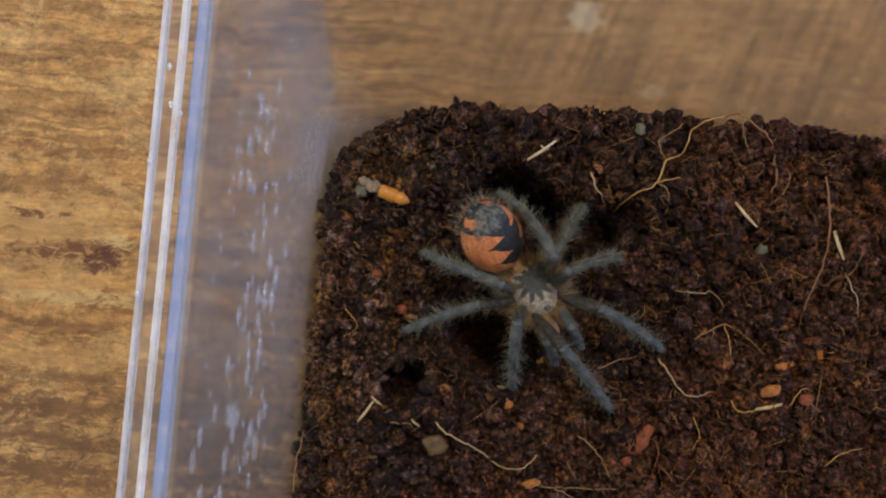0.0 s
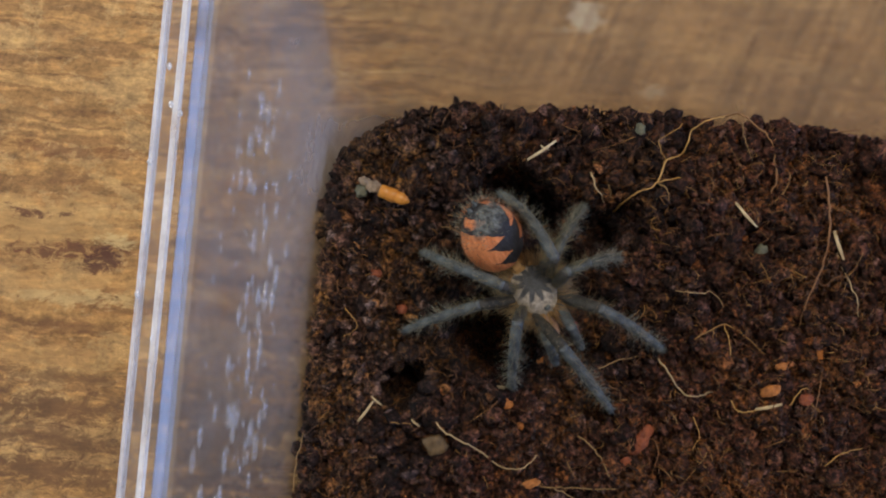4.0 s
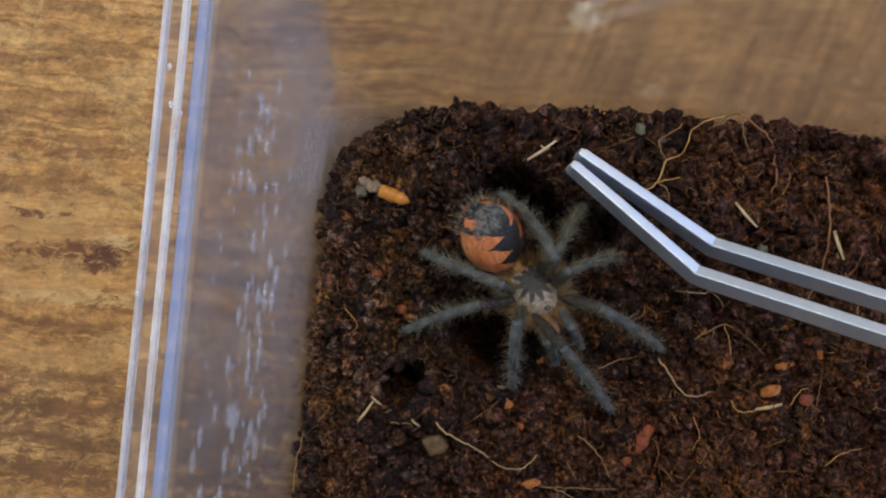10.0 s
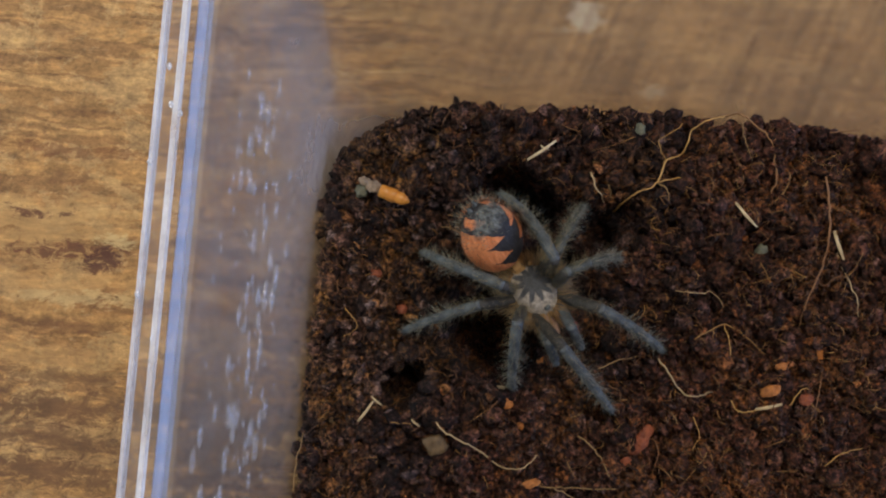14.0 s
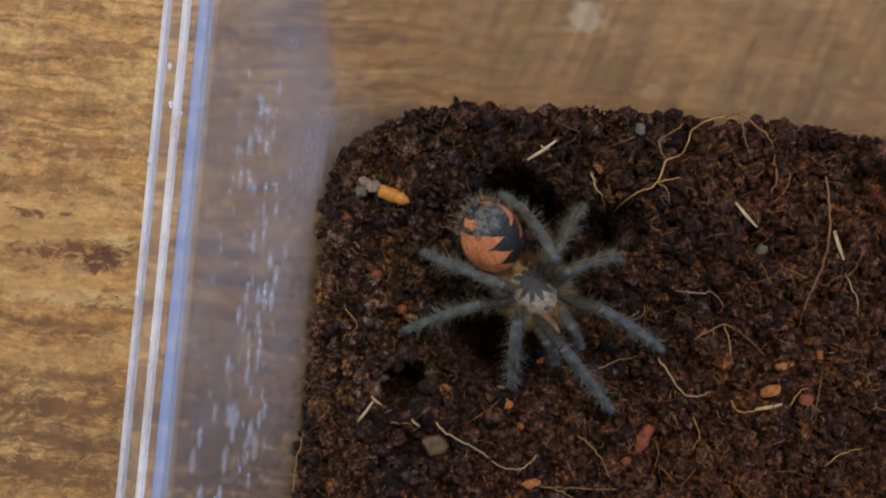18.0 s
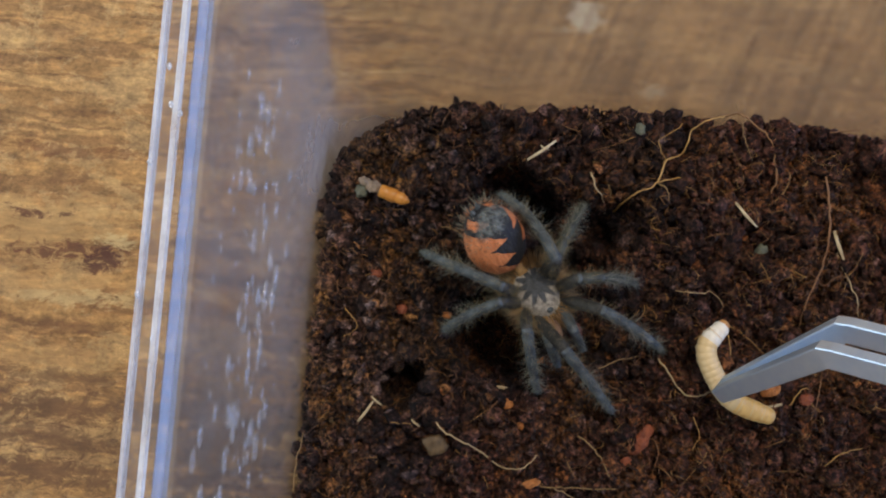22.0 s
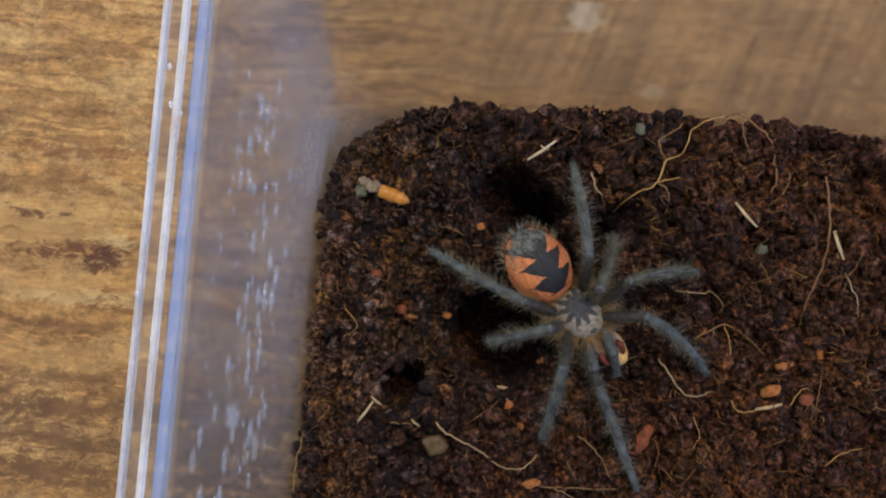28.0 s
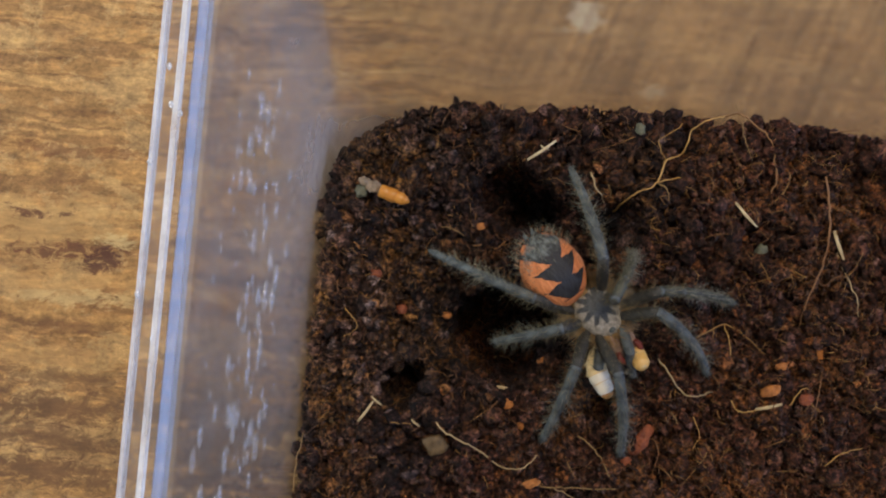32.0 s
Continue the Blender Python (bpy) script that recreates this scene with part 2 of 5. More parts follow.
def crumb_material():
    n = Nodes("coconut_soil")
    geo = n.add("NewGeometry")
    r = geo.outputs["Random Per Island"]
    col = n.ramp(r, (0.0, (0.004, 0.0030, 0.0026)), (0.34, (0.011, 0.0064, 0.0051)), (0.54, (0.030, 0.0150, 0.0098)), (0.70, (0.076, 0.0355, 0.0200)),
                 (0.80, (0.150, 0.076, 0.044)), (0.87, (0.235, 0.170, 0.130)), (0.91, (0.13, 0.095, 0.080)), (0.95, (0.21, 0.085, 0.024)), (1.0, (0.46, 0.205, 0.050)))
    grain = n.noise(1500, 6, 0.75)
    mixed = n.ramp(n.noise(430, 6, 0.72), (0.34, (0.003, 0.0022, 0.0020)), (0.45, (0.020, 0.0105, 0.0080)), (0.54, (0.088, 0.041, 0.0235)), (0.66, (0.25, 0.135, 0.070)))
    col = n.mix(0.40, col, mixed)
    col = n.mix(0.70, col, n.ramp(grain, (0.34, 0.12), (0.66, 0.92)), "OVERLAY")
    sep = n.add("SeparateXYZ")
    n.join(n.where(), sep.inputs[0])
    dry = n.math("ADD", n.noise(42, 3), n.math("MULTIPLY", n.math("ADD", sep.outputs[0], 0.022), 3.6))
    col = n.mix(n.math("MULTIPLY", n.ramp(dry, (0.46, 0.0), (0.74, 1.0)), 0.22), col, (0.150, 0.058, 0.020))
    moss = n.math("MULTIPLY", n.ramp(n.noise(75, 4, 0.6), (0.47, 0.0), (0.62, 1.0)), n.ramp(n.noise(620, 4, 0.65), (0.42, 0.0), (0.60, 1.0)))
    col = n.mix(n.math("MULTIPLY", moss, 0.75), col, (0.245, 0.112, 0.022))
    damp = n.ramp(n.noise(60, 3, 0.55, n.where(1, 1, 1, 30)), (0.40, 0.42), (0.54, 0.0))
    # shade round the burrow mouth, painted into the soil as a dark patch
    dulled = n.math("SQRT", n.math("ADD", n.math("POWER", n.math("MULTIPLY", n.math("SUBTRACT", sep.outputs[0], 0.0145), 66.0), 2.0), n.math("POWER", n.math("MULTIPLY", n.math("ADD", sep.outputs[1], 0.0065), 56.0), 2.0)))
    dulled = n.ramp(n.math("ADD", dulled, n.math("MULTIPLY", n.math("SUBTRACT", n.noise(160, 5, 0.65), 0.5), 1.6)), (0.55, 0.72), (1.15, 0.0))
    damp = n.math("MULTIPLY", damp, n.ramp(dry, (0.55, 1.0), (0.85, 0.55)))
    col = n.mix(n.math("MAXIMUM", damp, dulled), col, (0.007, 0.0048, 0.0042))
    speck = n.noise(1250, 5, 0.72)
    col = n.mix(1.0, col, n.ramp(speck, (0.36, 0.03), (0.465, 0.16), (0.545, 0.40), (0.62, 0.76), (0.69, 1.05)), "MULTIPLY")
    tone = n.mix(n.ramp(dry, (0.42, 0.0), (0.72, 1.0)), (2.85, 3.00, 3.70), (3.75, 3.15, 3.75))
    # grey crumbs along the west wall, window sheen painted into their tone
    grey_sheen = n.math("ADD", n.math("MULTIPLY", sep.outputs[0], -60.0), n.math("MULTIPLY", n.math("SUBTRACT", n.noise(90, 4, 0.6), 0.5), 1.6))
    grey_sheen = n.math("MINIMUM", grey_sheen, n.math("ADD", n.math("MULTIPLY", sep.outputs[1], 60.0), 1.75))
    tone = n.mix(n.ramp(grey_sheen, (0.05, 0.0), (0.75, 1.0)), tone, (5.0, 5.3, 6.5))
    col = n.mix(1.0, col, tone, "MULTIPLY")
    n.bump(grain, 0.0012)
    return n.done(col, n.ramp(grain, (0.3, 0.42), (0.7, 0.8)), 0, 0.24)


def fibre_material(name, c1, c2, c3):
    n = Nodes(name)
    geo, info = n.add("NewGeometry"), n.add("ObjectInfo")
    r = n.math("FRACT", n.math("ADD", geo.outputs["Random Per Island"], info.outputs["Random"]))
    col = n.ramp(r, (0.0, c1), (0.6, c2), (1.0, c3))
    n.bump(n.noise(2500, 3), 0.0001)
    return n.done(n.mix(0.4, col, n.ramp(n.noise(700, 4), (0.3, 0.2), (0.7, 0.85)), "OVERLAY"), 0.55)


def abdomen_material():
    """Orange hair with a black toothed stripe down the back and a grey tuft behind."""
    n = Nodes("abdomen_hair")
    sep = n.add("SeparateXYZ")
    n.join(n.where(1000, 1000, 1000), sep.inputs[0])
    jag = n.math("MULTIPLY", n.math("SUBTRACT", n.noise(1100, 5, 0.7), 0.5), 1.9)
    x = n.math("ADD", n.math("ABSOLUTE", sep.outputs[0]), jag)
    y = n.math("ADD", sep.outputs[1], n.math("MULTIPLY", n.math("ABSOLUTE", sep.outputs[0]), 0.35))
    tooth = n.math("PINGPONG", n.math("ADD", y, 20.3), 1.55)
    edge = n.math("ADD", n.math("MULTIPLY", tooth, 1.75), 1.05)
    stripe = n.math("LESS_THAN", x, edge)
    stripe = n.math("MULTIPLY", stripe, n.math("LESS_THAN", sep.outputs[1], 4.4))
    hair = n.noise(1600, 4, 0.6, n.where(1, 0.25, 1))
    orange = n.ramp(hair, (0.3, (0.52, 0.155, 0.045)), (0.7, (0.78, 0.29, 0.105)))
    black = n.ramp(hair, (0.3, (0.008, 0.008, 0.009)), (0.75, (0.03, 0.03, 0.032)))
    col = n.mix(stripe, orange, black)
    back = n.ramp(n.math("ADD", n.math("MULTIPLY", n.math("ADD", sep.outputs[1], n.math("MULTIPLY", jag, 1.0)), -0.25), 0.0), (0.80, 0.0), (1.30, 1.0))
    back = n.math("MULTIPLY", back, n.ramp(n.math("ADD", sep.outputs[2], n.math("MULTIPLY", jag, 1.2)), (0.35, 0.0), (0.95, 1.0)))
    col = n.mix(n.math("MULTIPLY", back, 0.9), col, n.ramp(hair, (0.35, (0.02, 0.024, 0.022)), (0.7, (0.21, 0.235, 0.22))))
    n.bump(hair, 0.0004)
    return n.done(col, 0.6)


def carapace_material():
    n = Nodes("carapace_hair")
    sep = n.add("SeparateXYZ")
    n.join(n.where(1000, 1000, 1000), sep.inputs[0])
    px, py = n.math("ADD", sep.outputs[0], 0.6), n.math("ADD", sep.outputs[1], 1.2)
    spokes = n.math("SINE", n.math("MULTIPLY", n.math("ARCTAN2", px, py), 11.0))
    rad = n.math("SQRT", n.math("ADD", n.math("POWER", px, 2.0), n.math("POWER", py, 2.0)))
    lim = n.math("ADD", n.math("MULTIPLY", spokes, 0.75), 2.55)
    dark = n.ramp(n.math("SUBTRACT", n.math("ADD", rad, n.math("MULTIPLY", n.noise(1500, 4, 0.7), 0.9)), lim), (0.2, 1.0), (0.9, 0.0))
    hair = n.noise(1500, 4, 0.6)
    rim = n.ramp(hair, (0.3, (0.15, 0.13, 0.105)), (0.7, (0.44, 0.40, 0.325)))
    col = n.mix(n.math("MULTIPLY", dark, 0.94), rim, n.ramp(hair, (0.3, (0.010, 0.014, 0.018)), (0.7, (0.05, 0.062, 0.072))))
    n.bump(hair, 0.0003)
    return n.done(col, 0.5)


WOOD = wood_material()
WALL_PLASTIC = clear_plastic("clear_plastic", 0.29, (0.85, 0.85, 0.86), gloss=0.07, dulled=True, milk=(0.54, 0.505, 0.47))
# light caught in the clear edges is painted in as a whitish film
EDGE_PLASTIC = clear_plastic("whitened_edge", 0.50, gloss=0.15, extra=0.06, milk=(0.82, 0.84, 0.86))
RIM_PLASTIC = clear_plastic("clear_rim", 0.04, gloss=0.10, extra=0.0)
LIP_PLASTIC = clear_plastic("polished_lip", 0.03, (0.72, 0.78, 0.92), gloss=0.10, extra=0.10)
WATER = clear_plastic("water_drop", 0.13, (0.97, 0.98, 1.0), 0.15, 0.05, False)
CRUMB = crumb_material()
FIBRE = fibre_material("coir_fibre", (0.06, 0.025, 0.011), (0.15, 0.062, 0.022), (0.34, 0.17, 0.06))
COIR = fibre_material("coir_bit", (0.022, 0.009, 0.005), (0.070, 0.028, 0.011), (0.15, 0.066, 0.018))
TUFT = fibre_material("coir_tuft", (0.10, 0.042, 0.012), (0.21, 0.095, 0.024), (0.36, 0.19, 0.05))
STRAW = fibre_material("pale_root", (0.22, 0.125, 0.04), (0.31, 0.195, 0.077), (0.42, 0.30, 0.15))
GOLDEN_ROOT = fibre_material("golden_root", (0.30, 0.155, 0.035), (0.40, 0.22, 0.055), (0.48, 0.28, 0.08))
BROWN_ROOT = fibre_material("brown_root", (0.13, 0.055, 0.020), (0.20, 0.090, 0.032), (0.28, 0.14, 0.05))
SPLINTER = fibre_material("pale_straw", (0.38, 0.27, 0.13), (0.50, 0.38, 0.20), (0.58, 0.46, 0.27))
RED_BARK = plain("red_bark", (0.15, 0.036, 0.013), (0.36, 0.095, 0.028), 1100, 0.65, 0.0006)
ORANGE_BIT = plain("orange_bark", (0.26, 0.085, 0.016), (0.60, 0.22, 0.04), 1100, 0.6, 0.0006)
TAN_BIT = plain("tan_bark", (0.055, 0.032, 0.011), (0.15, 0.09, 0.031), 800, 0.6, 0.0003)
GREY_BIT = plain("grey_stone", (0.06, 0.06, 0.035), (0.18, 0.18, 0.11), 700, 0.6, 0.0003)
STEEL = plain("satin_steel", (0.70, 0.83, 0.97), (0.80, 0.91, 1.0), 500, 0.46, 0.00002, 1.0)
LEG = plain("leg_hair", (0.022, 0.027, 0.028), (0.110, 0.128, 0.127), 900, 0.5, 0.0003)
JOINT = plain("joint_skin", (0.04, 0.046, 0.048), (0.13, 0.15, 0.155), 900, 0.45, 0.0002)
TOE = plain("toe_hair", (0.029, 0.038, 0.041), (0.155, 0.184, 0.190), 900, 0.45, 0.0003)
OLIVE_LEG = plain("olive_leg_hair", (0.018, 0.020, 0.014), (0.092, 0.095, 0.064), 900, 0.5, 0.0003)
THIGH = plain("thigh_hair", (0.011, 0.011, 0.009), (0.052, 0.048, 0.037), 1300, 0.55, 0.0003)
DARK_HAIR = plain("dark_bristle", (0.022, 0.017, 0.010), (0.085, 0.062, 0.034), 900, 0.5, 0.0001)
OLIVE_HAIR = plain("olive_bristle", (0.10, 0.080, 0.036), (0.30, 0.235, 0.115), 900, 0.5, 0.0001)
BRISTLE = plain("pale_bristle", (0.12, 0.11, 0.075), (0.32, 0.295, 0.20), 900, 0.5, 0.0001)
ABDOMEN = abdomen_material()
CARAPACE = carapace_material()
PINK = plain("pinkish_hair", (0.28, 0.15, 0.10), (0.50, 0.33, 0.25), 1100, 0.55, 0.0003)
ORANGE_HAIR = plain("orange_bristle", (0.30, 0.09, 0.03), (0.60, 0.24, 0.09), 900, 0.55, 0.0001)
FANG = plain("fang_red", (0.09, 0.014, 0.008), (0.26, 0.045, 0.018), 700, 0.35, 0.0001)
GOLD_FIBRE = fibre_material("golden_fibre", (0.18, 0.078, 0.020), (0.30, 0.145, 0.038), (0.44, 0.25, 0.08))
GOLD = plain("golden_hair", (0.20, 0.11, 0.034), (0.42, 0.25, 0.09), 1100, 0.55, 0.0003)
LARVA = plain("larva_skin", (0.66, 0.46, 0.20), (0.76, 0.58, 0.31), 260, 0.30, 0.00005)
LARVA_PALE = plain("larva_pale_skin", (0.78, 0.70, 0.54), (0.84, 0.78, 0.66), 260, 0.28, 0.00005)
LARVA_TAIL = plain("larva_tail_skin", (0.68, 0.40, 0.11), (0.78, 0.52, 0.20), 260, 0.30, 0.00005)
LARVA_BAND = plain("larva_band", (0.62, 0.43, 0.18), (0.73, 0.55, 0.29), 500, 0.35, 0.00005)
LARVA_HEAD = plain("larva_head", (0.34, 0.15, 0.04), (0.50, 0.25, 0.08), 500, 0.3, 0.00005)
PUPA = plain("pupa_skin", (0.44, 0.16, 0.02), (0.62, 0.27, 0.04), 400, 0.35, 0.0001)
PUPA_PALE = plain("dry_skin", (0.10, 0.07, 0.045), (0.30, 0.22, 0.14), 500, 0.5, 0.0002)
PLASTER = plain("room_plaster", (0.74, 0.72, 0.69), (0.80, 0.78, 0.75), 6, 0.9, 0.001)
FLOOR = plain("floor_boards", (0.16, 0.09, 0.05), (0.28, 0.17, 0.10), 8, 0.5, 0.001)


# ---- mesh tools, in millimetres ----
def mesh_of(name, bm, material, smooth=True):
    me = bpy.data.meshes.new(name)
    bmesh.ops.scale(bm, vec=(MM, MM, MM), verts=bm.verts)
    bmesh.ops.recalc_face_normals(bm, faces=bm.faces)
    bm.to_mesh(me)
    bm.free()
    for p in me.polygons:
        p.use_smooth = smooth
    for m in material if isinstance(material, list) else [material]:
        me.materials.append(m)
    return me


def part(name, bm, material, parent=None, label="", smooth=True):
    ob = new(name, mesh_of(name, bm, material, smooth))
    ob.parent = parent
    return tagged(ob, label)


def at_mm(x, y, z, rx=0, ry=0, rz=0):
    return pose(x * MM, y * MM, z * MM, rx, ry, rz)


def block(bm, x0, y0, z0, x1, y1, z1, bevel=0.0):
    r = bmesh.ops.create_cube(bm, size=1)
    for v in r["verts"]:
        v.co = Vector(((x0 + x1) / 2 + v.co.x * (x1 - x0), (y0 + y1) / 2 + v.co.y * (y1 - y0), (z0 + z1) / 2 + v.co.z * (z1 - z0)))
    if bevel:
        edges = {e for v in r["verts"] for e in v.link_edges}
        bmesh.ops.bevel(bm, geom=list(edges), offset=bevel, segments=2, affect="EDGES", profile=0.5)
    return bm


def tube(bm, points, radii, sides=8, flat=1.0, caps=True):
    """A round or flattened bar along points."""
    pts = [Vector(p) for p in points]
    rings, side = [], None
    for i, p in enumerate(pts):
        d = (pts[min(i + 1, len(pts) - 1)] - pts[max(i - 1, 0)]).normalized()
        if side is None:
            side = d.orthogonal().normalized() if abs(d.z) > 0.95 else d.cross(Vector((0, 0, 1))).normalized()
        side = (side - d * side.dot(d)).normalized()
        up = side.cross(d)
        r = radii[i] if isinstance(radii, (list, tuple)) else radii
        rings.append([bm.verts.new(p + side * (r * math.cos(a)) + up * (r * flat * math.sin(a)))
                      for a in (2 * math.pi * k / sides for k in range(sides))])
    for a, b in zip(rings, rings[1:]):
        for k in range(sides):
            bm.faces.new((a[k], a[(k + 1) % sides], b[(k + 1) % sides], b[k]))
    if caps:
        bm.faces.new(rings[0]), bm.faces.new(rings[-1])
    return bm


def curve_points(ctrl, count):
    """A smooth line through control points (Catmull-Rom), cut in equal lengths."""
    c = [Vector(p) for p in ctrl]
    c = [c[0] * 2 - c[1]] + c + [c[-1] * 2 - c[-2]]
    dense = []
    for i in range(1, len(c) - 2):
        for k in range(24):
            t = k / 24
            p0, p1, p2, p3 = c[i - 1:i + 3]
            dense.append(0.5 * (2 * p1 + (p2 - p0) * t + (2 * p0 - 5 * p1 + 4 * p2 - p3) * t * t + (3 * p1 - p0 - 3 * p2 + p3) * t ** 3))
    dense.append(c[-2])
    lens = [0.0]
    for a, b in zip(dense, dense[1:]):
        lens.append(lens[-1] + (b - a).length)
    out, j = [], 0
    for i in range(count):
        s = lens[-1] * i / (count - 1)
        while j < len(lens) - 2 and lens[j + 1] < s:
            j += 1
        f = (s - lens[j]) / max(lens[j + 1] - lens[j], 1e-9)
        out.append(dense[j].lerp(dense[j + 1], min(f, 1)))
    return out


def egg(bm, centre, rx, ry, rz, taper=0.0, rings=16, sides=20, rough=0.0):
    """An egg along y; taper narrows its front end."""
    r = bmesh.ops.create_uvsphere(bm, u_segments=sides, v_segments=rings, radius=1)
    for v in r["verts"]:
        x, y, z = v.co.x, v.co.z, v.co.y
        k = 1 - taper * y
        w = 1 + rough * noise.noise(Vector((x, y, z)) * 3.0 + Vector(centre))
        v.co = Vector((centre[0] + x * rx * k * w, centre[1] + y * ry * w, centre[2] + z * rz * k * w))
    return bm


def bristles(bm, spots, length, thick, rng):
    """Thin three-sided hairs from (root, way) pairs."""
    for root, way in spots:
        d = (way + Vector((rng.uniform(-.35, .35), rng.uniform(-.35, .35), rng.uniform(-.35, .35)))).normalized()
        a = d.orthogonal().normalized() * thick
        b = d.cross(a)
        l = length * rng.uniform(0.55, 1.2)
        tip = bm.verts.new(root + d * l)
        base = [bm.verts.new(root + a * math.cos(q) + b * math.sin(q)) for q in (0, 2.1, 4.2)]
        for k in range(3):
            bm.faces.new((base[k], base[(k + 1) % 3], tip))
    return bm


# ---- room and table ----
def wall(name, x0, y0, z0, x1, y1, z1, material, label):
    bm = block(bmesh.new(), x0 * 1000, y0 * 1000, z0 * 1000, x1 * 1000, y1 * 1000, z1 * 1000)
    return tagged(part(name, bm, material, None, "", False), label, kind="structure")


def room():
    wall("floor", -2, -2, -0.85, 2, 2, -0.75, FLOOR, "brown boarded floor under the table")
    wall("ceiling", -2, -2, 1.75, 2, 2, 1.85, PLASTER, "plain off-white plaster ceiling")
    wall("wall_north", -2, 2, -0.75, 2, 2.1, 1.75, PLASTER, "plain off-white plaster wall")
    wall("wall_south", -2, -2.1, -0.75, 2, -2, 1.75, PLASTER, "plain off-white plaster wall")
    # the west opening is unseen, added to go with the fill lamp
    west = wall("wall_west", -2.1, -2.1, -0.75, -2, -0.9, 1.75, PLASTER, "plain off-white plaster wall with an unseen window opening")
    for y0, z0, y1, z1 in ((1.96, -0.75, 2.1, 1.75), (-0.9, -0.75, 1.96, 0.05), (-0.9, 1.45, 1.96, 1.75)):
        ob = wall("wall_piece", -2.1, y0, z0, -2, y1, z1, PLASTER, "")
        ob.parent = west
    east = wall("wall_east", 2, -2.1, -0.75, 2.1, -0.8, 1.75, PLASTER, "plain off-white plaster wall with an unseen window opening")
    for y0, z0, y1, z1 in ((1.2, -0.75, 2.1, 1.75), (-0.8, -0.75, 1.2, 0.05), (-0.8, 1.45, 1.2, 1.75)):
        ob = wall("wall_piece", 2, y0, z0, 2.1, y1, z1, PLASTER, "")
        ob.parent = east


def table():
    top = bmesh.new()
    block(top, -600, -350, -28, 600, 350, 0, 2)
    ob = tagged(new("wooden_table"), "rough-sawn brown wooden table with streaky grain", "table")
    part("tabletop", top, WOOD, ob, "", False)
    for x in (-540, 540):
        for y in (-290, 290):
            part("leg", block(bmesh.new(), x - 30, y - 30, -750, x + 30, y + 30, -28, 3), WOOD, ob, "", False)


# ---- plastic box ----
LEFT, RIGHT, NEAR, FAR = -20.6, 96.0, -72.0, 25.4      # inside of the box at the soil's level
CORNER = 20.5                                          # rounding of the soil in the corners
BANK = 23.0                                            # far edge of the soil, before it bulges towards the wall
FLARE = 1.6                                            # the far wall leans out more
DRAFT = 7.0 / 55.0                                     # lean of the walls
RIM = 85.0


def outline(grow, radius, steps=10):
    """A rounded rectangle, grow millimetres outside the soil's edge."""
    x0, x1, y0, y1 = LEFT - grow, RIGHT + grow, NEAR - grow, FAR + grow * FLARE
    pts = []
    for cx, cy, a0 in ((x1 - radius, y1 - radius, 0), (x0 + radius, y1 - radius, 90), (x0 + radius, y0 + radius, 180), (x1 - radius, y0 + radius, 270)):
        for k in range(steps + 1):
            a = radians(a0 + 90 * k / steps)
            pts.append((cx + radius * math.cos(a), cy + radius * math.sin(a)))
    return pts


def ring_sweep(bm, profile, closed=False):
    """Joins outlines (grow, radius, z) into a skin."""
    rings = [[bm.verts.new((x, y, z)) for x, y in outline(g, r)] for g, r, z in profile]
    pairs = list(zip(rings, rings[1:])) + ([(rings[-1], rings[0])] if closed else [])
    for a, b in pairs:
        for k in range(len(a)):
            bm.faces.new((a[k], a[(k + 1) % len(a)], b[(k + 1) % len(a)], b[k]))
    return rings


def grow_at(z):
    return (z - SOIL) * DRAFT


